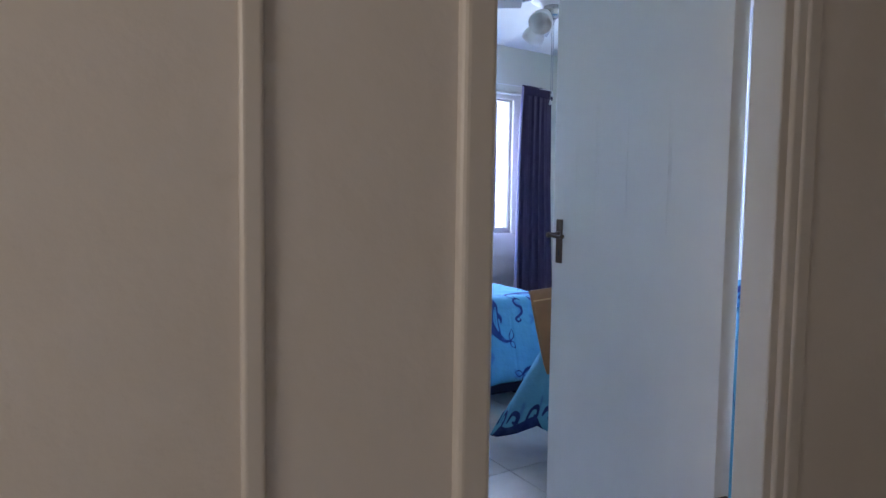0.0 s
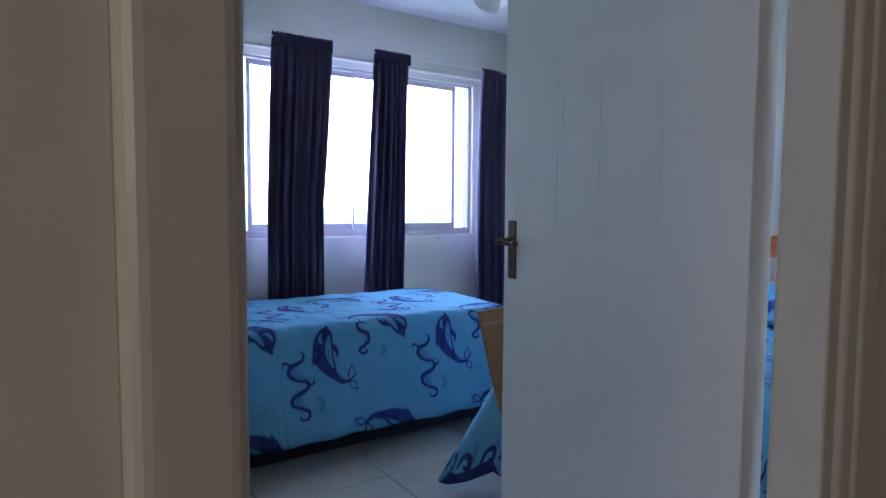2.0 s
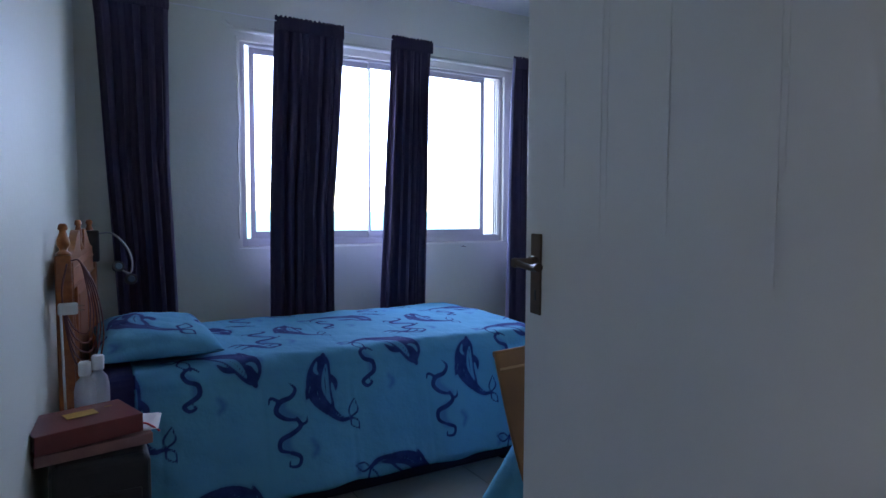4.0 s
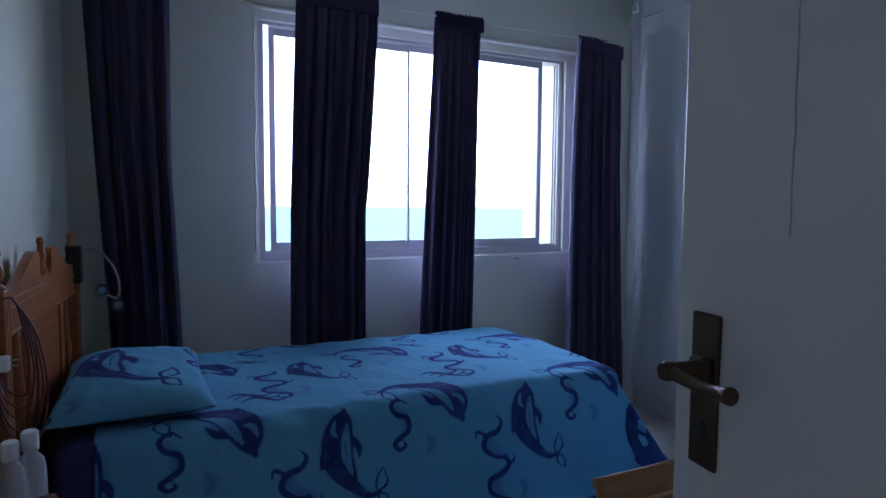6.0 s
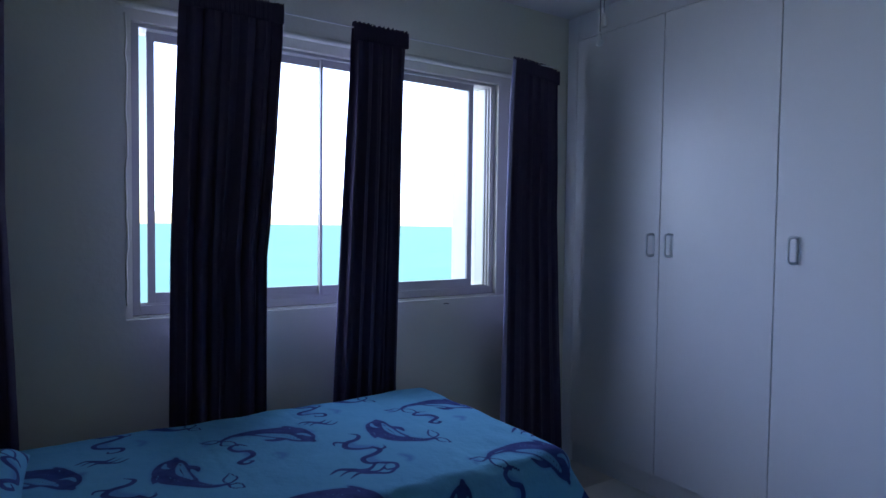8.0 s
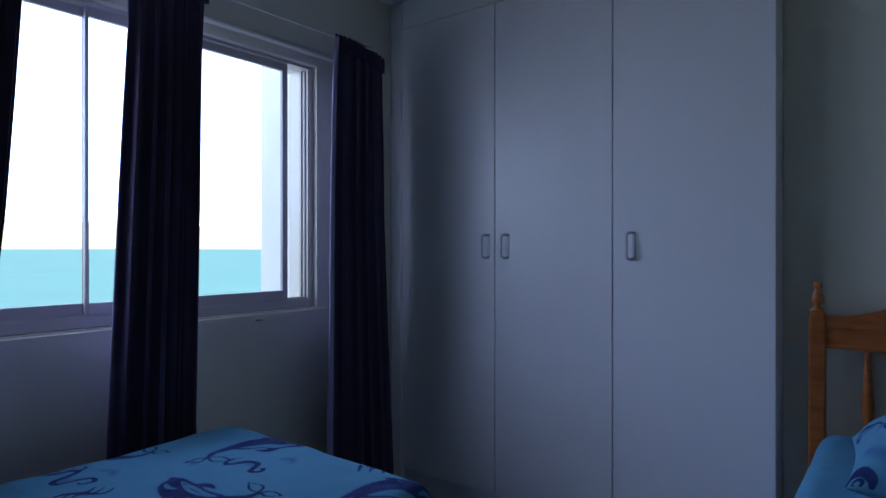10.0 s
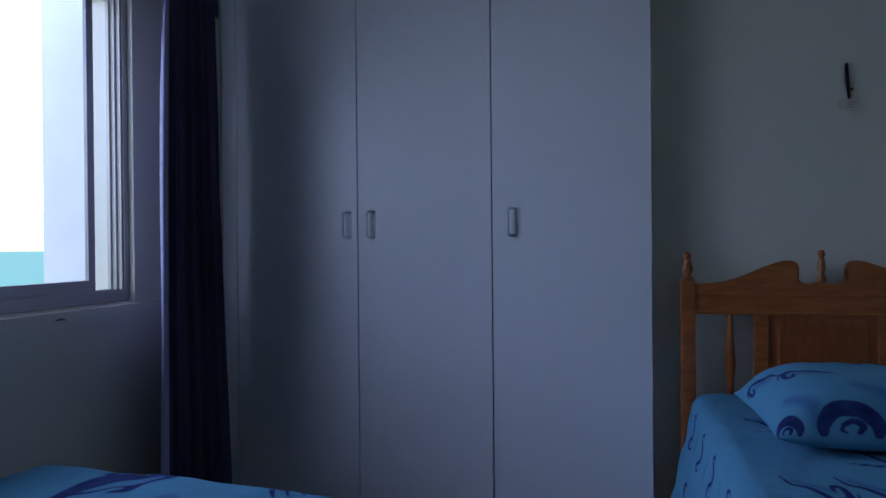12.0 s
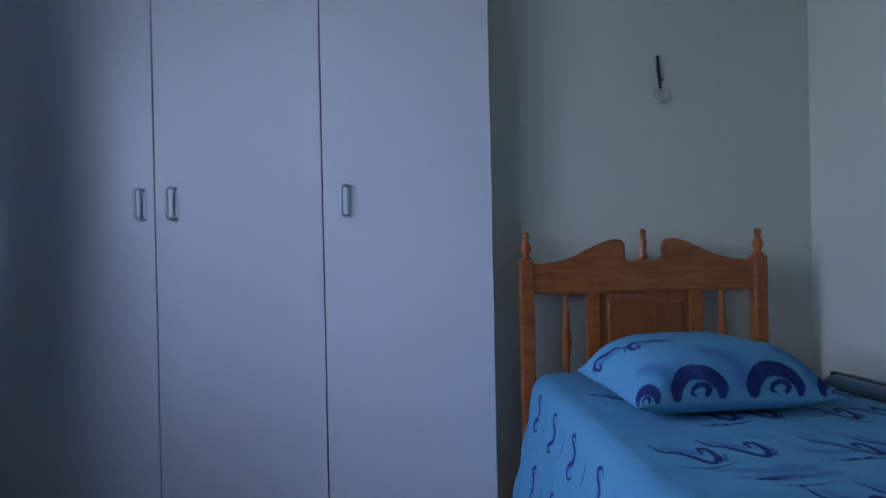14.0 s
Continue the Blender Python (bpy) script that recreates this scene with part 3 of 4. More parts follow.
def hook(F, X, Y, cx, cy, ang, size, flip=1):
    """A single S with a curled foot."""
    P = placer(cx, cy, ang, size, flip)
    w = 0.018 * size
    stroke(F[0], X, Y, P([(0.16, 0.36), (0.0, 0.48), (-0.18, 0.36), (-0.10, 0.18), (0.12, 0.08), (0.14, -0.14), (-0.04, -0.26), (-0.18, -0.36), (-0.08, -0.48), (0.06, -0.42), (0.0, -0.34)]), w * 1.0, w * 0.8, 4.6 * w, n=30)
    stroke(F[1], X, Y, P([(-0.10, 0.30), (0.06, 0.10), (0.05, -0.14)]), w, w, 4 * w)


def ripple_marks(F, X, Y, cx, cy, size):
    """Loose wavy pen lines between the larger motifs."""
    for k, (a, c) in enumerate(((0, 0), (0.12, -0.14), (-0.10, 0.13))):
        stroke(F[0], X, Y, [(cx + size * (a - 0.4), cy + size * c), (cx + size * (a - 0.2), cy + size * (c + 0.12)), (cx + size * a, cy + size * c), (cx + size * (a + 0.2), cy + size * (c - 0.10)), (cx + size * (a + 0.42), cy + size * (c + 0.05))], 0.0012, 0.0012, 0.010 * (1 + 0.3 * k) * size / 0.2)


def sea_print(F, X, Y, x0=0.0, y0=0.0):
    """The repeat of the printed cloth, 0.70 by 0.57 m."""
    for i in range(-1, 4):
        for j in range(-1, 3):
            x, y = x0 + 0.70 * i, y0 + 0.57 * j
            dolphin(F, X, Y, x + 0.685, y - 0.20, 4, 0.30)
            dolphin(F, X, Y, x + 1.03, y - 0.57, -138, 0.33)
            swirl(F, X, Y, x + 1.235, y - 0.30, 0, 0.34)
            hook(F, X, Y, x + 0.89, y - 0.12, 0, 0.17)
            if j == 0:
                ripple_marks(F, X, Y, x + 0.46, y + 0.13, 0.20)
                ripple_marks(F, X, Y, x + 1.20, y + 0.60, 0.14)
            for a, c, l in ((0.98, -0.22, 0.05), (0.62, -0.44, 0.06), (1.13, -0.06, 0.04), (0.80, 0.02, 0.04)):
                stroke(F[1], X, Y, [(x + a, y + c), (x + a + 0.016, y + c + l * 0.5), (x + a, y + c + l)], 0.001, 0.001, 0.010)


def wave(F, X, Y, cx, cy, ang, size, flip=1, tall=1.0):
    """A low breaking wave drawn as one line with a hooked crest."""
    place = placer(cx, cy, ang, size, flip)
    P = lambda pts: place([(px, py * tall) for px, py in pts])
    w = 0.034 * size
    stroke(F[0], X, Y, P([(-0.50, -0.22), (-0.40, 0.02), (-0.20, 0.10), (0.0, 0.30), (0.20, 0.46), (0.40, 0.34), (0.40, 0.10), (0.26, 0.06), (0.22, 0.20)]), w * 0.5, w * 0.8, 2.8 * w, n=26)
    stroke(F[0], X, Y, P([(0.26, 0.36), (0.46, 0.44), (0.60, 0.20)]), w * 0.4, w * 0.3, w)
    stroke(F[1], X, Y, P([(-0.3, -0.1), (0.0, 0.12), (0.2, 0.2)]), w * 0.5, w * 0.5, 2.5 * w)


def spread(x0, x1, yn, yf, top, drop, step, flare, motifs, seed, foot=1, corner=0.05, foldamp=0.028, tail=0.5, border=0.0):
    """A cloth over a bed: its head end at x0, crest lines at x1 (foot), yn (near side) and yf (far side). foot is the way of the foot along x.
    Cloth coordinates: along the bed and across it, in metres, unrolled over the crests."""
    L = abs(x1 - x0)
    W = abs(yf - yn)
    a = np.arange(0, L + tail, step)
    c = np.arange(-drop, W + drop, step)
    A, C = np.meshgrid(a, c, indexing="ij")
    ink, mid = np.full(A.shape, 0.05), np.full(A.shape, 0.05)
    motifs((ink, mid), A, C)
    if border:
        wob = 0.03 * np.sin(C * 9) + 0.015 * np.sin(C * 23)
        ink = np.minimum(ink, (L + tail - border + wob) - A)
    du = np.maximum(A - L, 0)
    dn = np.maximum(-C, 0)
    df = np.maximum(C - W, 0)
    dv = np.maximum(dn, df)
    m = np.maximum(du * drop / tail if tail > drop else du, dv)
    th = np.where(du + dv > 0, np.pi / 2 * dv / np.maximum(du + dv, 1e-9), 0)
    s = m * (1 + corner * np.sin(2 * th) ** 2)
    r = 0.07
    q = np.pi * r / 2
    over = np.maximum(s - q, 0)
    fl = radians(flare) + 0.32 * np.sin(2 * th) ** 2 * (corner > 0.1)
    out = np.where(s < q, r * np.sin(np.minimum(s, q) / r), r + over * np.sin(fl))
    down = np.where(s < q, r * (1 - np.cos(np.minimum(s, q) / r)), r + over * np.cos(fl))
    rnd = random.Random(seed)
    p = [rnd.uniform(0, 6.28) for _ in range(6)]
    along = np.where(dv >= du, A, C)
    fold = (over / drop) ** 1.4 * (0.6 * np.sin(11 * along + p[0] + 0.8 * np.sin(5 * along + p[1])) + 0.4 * np.sin(23 * along + p[2])) * foldamp
    fold += (over / drop) * np.sin(2 * th) ** 2 * foldamp * 2.0 * np.sin(6 * th + p[3])
    out = out + fold
    seam = np.exp(-((np.mod(A + 0.10, 0.36) - 0.18) / 0.009) ** 2)
    rucks = np.sin(38 * (0.55 * A + C) + 3 * np.sin(7 * A)) * np.exp(-((A - 0.12) / 0.28) ** 2)
    out = out + np.minimum(over / 0.1, 1) * (0.005 * rucks - 0.0035 * seam)
    px = np.minimum(A, L) + out * np.cos(th)
    py = np.clip(C, 0, W) + out * np.sin(th) * np.where(dn > 0, -1, 1)
    flat = np.where(s == 0, 1.0, 0.0)
    wr = 0.0035 * np.sin(7 * A + 5 * C + p[4]) * np.sin(4 * C - 3 * A + p[5]) + 0.0016 * np.sin(31 * A + 9 * np.sin(6 * C)) * np.sin(17 * C + p[1])
    wr += flat * (0.0030 * rucks - 0.0015 * seam) + 0.0022 * np.sin(19 * A - 13 * C + 2.5 * np.sin(5 * C)) * np.sin(6 * A + 3 * C + p[2])
    sag = 0.012 * (np.cos((C / W - 0.5) * np.pi)).clip(0) * flat
    pz = top - down + wr + sag
    g = np.stack([px * foot, -py if yn > yf else py, pz], axis=-1)
    hems = [sheet(g[:, :4]), sheet(g[:, -4:]), sheet(g[-4:, 4:-4])]
    return sheet(g, values={"ink": ink, "mid": mid}), hems


def lay_spread(parent, made, mat, hem_mat):
    cloth, hems = made
    mesh_part("spread_cloth", cloth, mat, parent, thick=0.004)
    for h in hems:
        mesh_part("hem", h, hem_mat, parent, thick=0.007)


def pillow(w, d, h, motifs, seed, step=0.004, soft=0.46):
    """A plump pillow, w along x, d along y, resting on z = 0, in two sheets joined at the seam."""
    n, m = int(w / step), int(d / step)
    A, B = np.meshgrid(np.linspace(-1, 1, n), np.linspace(-1, 1, m), indexing="ij")
    U, V = np.sin(A * np.pi / 2), np.sin(B * np.pi / 2)
    e = (1 - np.abs(U) ** 4.6).clip(0) ** soft * (1 - np.abs(V) ** 4.0).clip(0) ** (soft + 0.04)
    rnd = random.Random(seed)
    p = [rnd.uniform(0, 6.28) for _ in range(4)]
    pinch = 1 - 0.07 * (1 - np.abs(V) ** 2) * np.abs(U) ** 4
    pinch2 = 1 - 0.06 * (1 - np.abs(U) ** 2) * np.abs(V) ** 4
    X, Y = U * w / 2 * pinch, V * d / 2 * pinch2
    ripple = 0.004 * np.sin(14 * U + 6 * V + p[0]) * np.sin(9 * V - 4 * U + p[1]) * (1 - e * 0.5) + 0.006 * np.sin(4 * U + p[2]) * e
    ink, mid = np.full(U.shape, 0.05), np.full(U.shape, 0.05)
    motifs((ink, mid), A * w / 2, B * d / 2)
    up = np.stack([X, Y, h * 0.24 + h * 0.76 * e + ripple * e], axis=-1)
    lo = np.stack([X, Y, h * 0.24 - h * 0.24 * e ** 0.7], axis=-1)
    return sheet(up, values={"ink": ink, "mid": mid}), sheet(lo[::-1], values={"ink": ink * 0 + 0.05, "mid": mid * 0 + 0.05})


def headboard(parent, half, x, mat, mat2, low=0.0):
    """A pine headboard in the plane x of its bed, with turned posts, an arched top, a panel and two spindles."""
    hb = part("headboard", box(x - 0.014, x + 0.014, -half + 0.02, half - 0.02, 0.985, 1.085, 0.004), mat, parent, "orange pine headboard with scrolled top")
    for sgn in (-1, 1):
        yy = sgn * half
        b = box(x - 0.024, x + 0.024, yy - 0.026, yy + 0.026, low, 1.115, 0.006, seg=3)
        for k in (-0.010, 0.010):
            box(x + 0.0235, x + 0.0255, yy + k - 0.002, yy + k + 0.002, 0.6, 1.09, bm=b)
            box(x - 0.0255, x - 0.0235, yy + k - 0.002, yy + k + 0.002, 0.6, 1.09, bm=b)
        part("post", b, mat, hb)
        part("finial", lathe([(0.020, 0), (0.022, 0.008), (0.012, 0.016), (0.011, 0.022), (0.020, 0.036), (0.019, 0.05), (0.011, 0.076), (0.010, 0.082), (0.015, 0.088), (0.013, 0.100), (0.008, 0.106)], 18, at=(x, yy, 1.113)), mat, hb)
        part("spindle", lathe([(0.011, 0), (0.012, 0.1), (0.020, 0.17), (0.014, 0.24), (0.010, 0.33), (0.012, 0.36)], 14, at=(x, sgn * 0.305, 0.628)), mat, hb)
        part("stile", box(x - 0.014, x + 0.014, min(sgn * 0.175, sgn * 0.225), max(sgn * 0.175, sgn * 0.225), 0.60, 0.985, 0.004), mat, hb)
    part("rail", box(x - 0.014, x + 0.014, -half + 0.026, half - 0.026, 0.56, 0.628, 0.004), mat, hb)
    b = box(x - 0.006, x + 0.006, -0.175, 0.175, 0.628, 0.985)
    box(x - 0.012, x + 0.012, -0.150, 0.150, 0.66, 0.955, 0.010, bm=b, seg=1)
    part("panel", b, mat2, hb)
    b = box(x - 0.018, x + 0.018, -half + 0.026, half - 0.026, 1.055, 1.063, 0.003)
    box(x - 0.018, x + 0.018, -half + 0.026, half - 0.026, 0.992, 0.998, 0.002, bm=b)
    part("moulding", b, mat, hb)
    # scrolled pediment
    prof = arc([(half - 0.026, 1.100, 0), (half * 0.80, 1.103, 0), (half * 0.62, 1.122, 0), (half * 0.42, 1.163, 0), (0.125, 1.186, 0), (0.090, 1.184, 0), (0.076, 1.165, 0), (0.082, 1.140, 0), (0.070, 1.112, 0), (0.038, 1.103, 0), (0.0, 1.112, 0)], 60)
    for sgn in (-1, 1):
        b = bmesh.new()
        pts = [(p.x * sgn, p.y) for p in prof]
        for sx in (-0.013, 0.013):
            up = [b.verts.new((x + sx, y, z)) for y, z in pts]
            lo = [b.verts.new((x + sx, y, 1.0845)) for y, z in pts]
            for k in range(len(pts) - 1):
                b.faces.new((lo[k], lo[k + 1], up[k + 1], up[k]))
        b.verts.ensure_lookup_table()
        n = len(pts)
        for k in range(n - 1):
            b.faces.new((b.verts[k], b.verts[k + 1], b.verts[2 * n + k + 1], b.verts[2 * n + k]))
        bmesh.ops.recalc_face_normals(b, faces=b.faces[:])
        part("pediment", b, mat, hb)
    part("finial", lathe([(0.014, 0), (0.017, 0.012), (0.010, 0.03), (0.014, 0.055), (0.010, 0.085), (0.008, 0.092), (0.013, 0.098), (0.011, 0.112), (0.006, 0.117)], 16, at=(x, 0, 1.108)), mat, hb)
    return hb


# ---- the first bed, along the window ----
def motifs_one(F, X, Y):
    sea_print(F, X, Y)
    # curls on the border at the foot
    for y in (-0.30, 0.02, 0.34, 0.66):
        stroke(F[0], X, Y, [(1.98, y - 0.12), (1.88, y - 0.02), (1.90, y + 0.09), (2.0, y + 0.09), (2.02, y + 0.01), (1.96, y + 0.0)], 0.02, 0.012, 0.05)
        stroke(F[0], X, Y, [(2.05, y - 0.12), (2.0, y - 0.04), (2.10, y + 0.1)], 0.03, 0.05, 0.06)


bed = thing("bed", 0.60, 3.10, 0, "single bed with scrolled pine headboard standing under the window", "bed", "single beds", rz=0)
part("bed_base", box(0.05, 1.92, 0.05, 0.92, 0.03, 0.34, 0.02), DARK, bed)
part("mattress", box(0.03, 1.95, 0.03, 0.94, 0.34, 0.672, 0.06, seg=4), SHEETBLUE, bed)
for x in (0.12, 1.84):
    for y in (0.12, 0.85):
        part("leg", box(x - 0.03, x + 0.03, y - 0.03, y + 0.03, 0, 0.031, 0.004), DARK, bed)
hb = headboard(bed, 0.453, 0.0, PINE, PINEPANEL)
hb.matrix_basis = pose(-0.022, 0.43, 0, 0, 0, -5.0)
sp = thing("bedspread", 0.735, 3.155, 0, "turquoise cotton bedspread printed with navy dolphins and sea swirls", "bedspread", "bedspreads")
lay_spread(sp, spread(0, 1.80, 0, 0.86, 0.688, 0.575, 0.007, 15, motifs_one, 1, tail=0.56, border=0.20, corner=0.14), PRINT, HEM)


def motifs_pillow_one(F, X, Y):
    sea_print(F, X, Y, -0.74, 0.16)


pw = thing("pillow", 0.835, 3.50, 0.700, "plump pillow in turquoise dolphin-print case lying at the bed head", "pillow", "pillows")
up, lo = pillow(0.44, 0.70, 0.112, motifs_pillow_one, 4, soft=0.52)
mesh_part("pillow_case", up, PRINT, pw)
mesh_part("underside", lo, PRINT, pw)


# ---- the second bed, its head at the far wall ----
def motifs_two(F, X, Y):
    rnd = random.Random(8)
    for i in range(7):
        for j in range(3):
            x, y = 0.34 + 0.27 * i + rnd.uniform(-0.02, 0.02), 0.10 + 0.36 * j + (0.18 if i % 2 else 0) + rnd.uniform(-0.02, 0.02)
            for k in range(2):
                wave(F, X, Y, x - 0.012 * k, y + 0.118 * k, 92 + rnd.uniform(-6, 6), 0.125, -1, 1.7)
            stroke(F[0], X, Y, [(x + 0.11, y - 0.06), (x + 0.125, y + 0.02), (x + 0.10, y + 0.09)], 0.0012, 0.0012, 0.005)
    for i in range(8):
        for j in range(2):
            x, y = 0.14 + 0.22 * i + (0.10 if j else 0), -0.15 - 0.21 * j
            hook(F, X, Y, x, y, rnd.uniform(-12, 12), 0.13, 1 if i % 2 else -1)
            stroke(F[0], X, Y, [(x + 0.10, y - 0.05), (x + 0.115, y), (x + 0.10, y + 0.05)], 0.001, 0.001, 0.004)
    for y in np.arange(-0.5, 0.95, 0.13):
        stroke(F[0], X, Y, [(2.30, y), (2.255, y + 0.03), (2.27, y + 0.075), (2.31, y + 0.07), (2.30, y + 0.045)], 0.006, 0.004, 0.020)
        stroke(F[1], X, Y, [(2.29, y + 0.08), (2.22, y + 0.10)], 0.010, 0.004)
    for k in range(20):
        x, y = rnd.uniform(0.3, 1.9), rnd.uniform(0.05, 0.9)
        stroke(F[1], X, Y, [(x, y), (x + 0.02, y + 0.08), (x, y + 0.16)], 0.002, 0.002, 0.006)
        stroke(F[0], X, Y, [(x + 0.05, y), (x + 0.065, y + 0.06), (x + 0.05, y + 0.13)], 0.001, 0.001, 0.004)


bed2 = thing("bed", 3.80, 1.41, 0, "single bed with scrolled pine headboard standing beside the wardrobe", "bed", "single beds")
part("bed_base", box(-1.82, -0.03, 0.03, 0.88, 0.03, 0.34, 0.02), DARK, bed2)
part("mattress", box(-1.83, -0.03, 0.01, 0.90, 0.34, 0.672, 0.06, seg=4), SHEETBLUE, bed2)
for x in (-1.72, -0.12):
    for y in (0.12, 0.80):
        part("leg", box(x - 0.03, x + 0.03, y - 0.03, y + 0.03, 0, 0.031, 0.004), DARK, bed2)
hb = headboard(bed2, 0.453, 0.0, PINE, PINEPANEL)
hb.matrix_basis = pose(0.0, 0.453, 0, 0, 0, 0)
sp2 = thing("bedspread", 3.76, 2.242, 0, "turquoise cotton bedspread printed with navy waves and a dark hem", "bedspread", "bedspreads")
lay_spread(sp2, spread(0, 1.81, 1, 0.16, 0.688, 0.56, 0.007, 12, motifs_two, 2, foot=-1, corner=0.32, foldamp=0.012, tail=0.56, border=0.03), PRINT, HEM)


def motifs_pillow_two(F, X, Y):
    for y in (-0.215, -0.07, 0.075, 0.215):
        stroke(F[0], X, Y, [(-0.228, y - 0.046), (-0.200, y - 0.046), (-0.172, y - 0.020), (-0.172, y + 0.018), (-0.200, y + 0.040), (-0.226, y + 0.042)], 0.006, 0.008, 0.025)
        stroke(F[0], X, Y, [(-0.222, y - 0.018), (-0.206, y - 0.024), (-0.196, y - 0.010), (-0.204, y + 0.006)], 0.004, 0.004, 0.007)
        stroke(F[0], X, Y, [(-0.204, y + 0.006), (-0.216, y + 0.010), (-0.222, y + 0.002)], 0.003, 0.002)
        stroke(F[1], X, Y, [(-0.20, y - 0.09), (-0.15, y - 0.08), (-0.11, y - 0.03)], 0.004, 0.003, 0.012)
    for x, y in ((0.10, 0.02), (0.08, -0.10), (-0.02, 0.10), (0.05, 0.2), (0.15, -0.2)):
        wave(F, X, Y, x, y, 90, 0.10, -1)


pw2 = thing("pillow", 3.31, 1.905, 0.704, "plump pillow in turquoise case printed with round navy curls", "pillow", "pillows", rz=2)
up, lo = pillow(0.50, 0.57, 0.182, motifs_pillow_two, 7, soft=0.72)
mesh_part("pillow_case", up, PRINT, pw2)
mesh_part("underside", lo, PRINT, pw2)
case = thing("suitcase", 3.22, 1.20, 0, "slate-blue rounded case standing between the bed and the wall", "suitcase", rz=4.5)
part("shell", box(-0.30, 0.42, -0.07, 0.07, 0.02, 0.690, 0.045, seg=5), SLATE, case)
part("edge_trim", box(-0.302, 0.422, -0.012, 0.012, 0.018, 0.693, 0.004), BLACK, case)
for x in (-0.2, 0.32):
    part("wheel", lathe([(0.02, -0.012), (0.02, 0.012)], 14, at=(x, 0, 0.02)), BLACK, case)

# ---- the chair behind the door ----
chair = thing("chair", 1.637, 1.78, 0, "small tan wooden chair with a broad back behind the door", "chair")
g = np.zeros((16, 30, 3))
for i in range(16):
    f = i / 15
    half = 0.062 + 0.090 * f ** 0.8
    for j in range(30):
        u = -1 + 2 * j / 29
        g[i, j] = (half * u, 0.165 - 0.020 * (1 - u * u) + 0.02 * f, 0.55 + 0.355 * f + 0.012 * (1 - u * u) * f)
mesh_part("backrest", sheet(g), TAN, chair, "tan wooden back, wider at the top", thick=0.014)
part("top_rail", tube(arc([(-0.152, 0.183, 0.903), (-0.07, 0.166, 0.912), (0.0, 0.163, 0.915), (0.07, 0.166, 0.912), (0.152, 0.183, 0.903)], 20), 0.009, 8), TAN, chair)
part("band", tube(arc([(-0.142, 0.169, 0.868), (-0.07, 0.152, 0.876), (0.0, 0.149, 0.879), (0.07, 0.152, 0.876), (0.142, 0.169, 0.868)], 20), 0.0035, 6), TANLIGHT, chair)
part("seat", box(-0.10, 0.10, -0.15, 0.10, 0.42, 0.445, 0.008, seg=3), TAN, chair)
for sgn in (-1, 1):
    part("back_post", tube([(sgn * 0.045, 0.085, 0.44), (sgn * 0.045, 0.145, 0.52), (sgn * 0.045, 0.152, 0.62)], 0.010, 8), TAN, chair)
for ax, ay in ((-0.078, 0.072), (0.078, 0.072), (0.08, -0.13), (-0.08, -0.13)):
    part("leg", tube([(ax, ay, 0.425), (ax * 1.1, ay * 1.1, 0.0)], 0.014, 10, taper=lambda f: 1 - 0.3 * f), TAN, chair)

# ---- nightstand, books and bottles ----
ns = thing("nightstand", 0.62, 2.72, 0, "black rounded nightstand beside the bed head", "nightstand")
part("body", box(-0.12, 0.125, -0.16, 0.17, 0, 0.590, 0.03, seg=4), BLACK, ns)
part("drawer", box(-0.10, 0.10, -0.166, -0.158, 0.30, 0.50, 0.006), BLACK, ns)


def book(x, y, z, w, d, h, rz, cover, label, tilt=0.0):
    bk = thing("book", x, y, z, label, "book", "books on the nightstand", rz=rz)
    part("pages", box(-w / 2 + 0.004, w / 2 - 0.003, -d / 2 + 0.004, d / 2 - 0.004, 0.003, h - 0.003, 0.002), PAPER, bk)
    part("cover", box(-w / 2, w / 2, -d / 2, d / 2, h - 0.003, h, 0.001), cover, bk)
    part("back_cover", box(-w / 2, w / 2, -d / 2, d / 2, 0, 0.003, 0.001), cover, bk)
    part("spine", box(-w / 2, w / 2, -d / 2 - 0.002, -d / 2 + 0.003, 0, h, 0.002), cover, bk)
    return bk


book(0.595, 2.715, 0.591, 0.29, 0.21, 0.03, 10, PINKCOVER, "worn pinkish book lying under the bible-sized one")
b2 = book(0.575, 2.700, 0.627, 0.27, 0.19, 0.052, 17, MAROON, "thick dark red hardback with a gold picture on its cover")
part("picture", box(-0.035, 0.045, -0.015, 0.035, 0.0552, 0.0562), GOLD, b2)
for k in range(5):
    part("spine_lettering", box(-0.09 + 0.042 * k, -0.066 + 0.042 * k, -0.0955, -0.0942, 0.023, 0.0265), DULLGOLD, b2)
part("cover_lettering", box(0.075, 0.095, 0.03, 0.034, 0.0552, 0.0559), GOLD, b2)
part("ribbon", tube(arc([(0.122, -0.06, 0.01), (0.15, -0.07, 0.012), (0.17, -0.09, -0.002), (0.18, -0.10, -0.012)], 12), 0.003, 6), REDRIB, b2)
pap = thing("paper_stack", 0.690, 2.755, 0.6215, "white folded papers between the books", "paper", rz=-14)
for k, (dx, dy, a) in enumerate(((0.0, 0.0, 0), (0.012, -0.006, 5), (-0.006, 0.008, -4))):
    part("paper", box(-0.10 + dx, 0.085 + dx, -0.08 + dy, 0.065 + dy, 0.0018 * k, 0.0015 + 0.0018 * k), PAPER, pap).matrix_basis = pose(0, 0, 0, 0, 0, a)
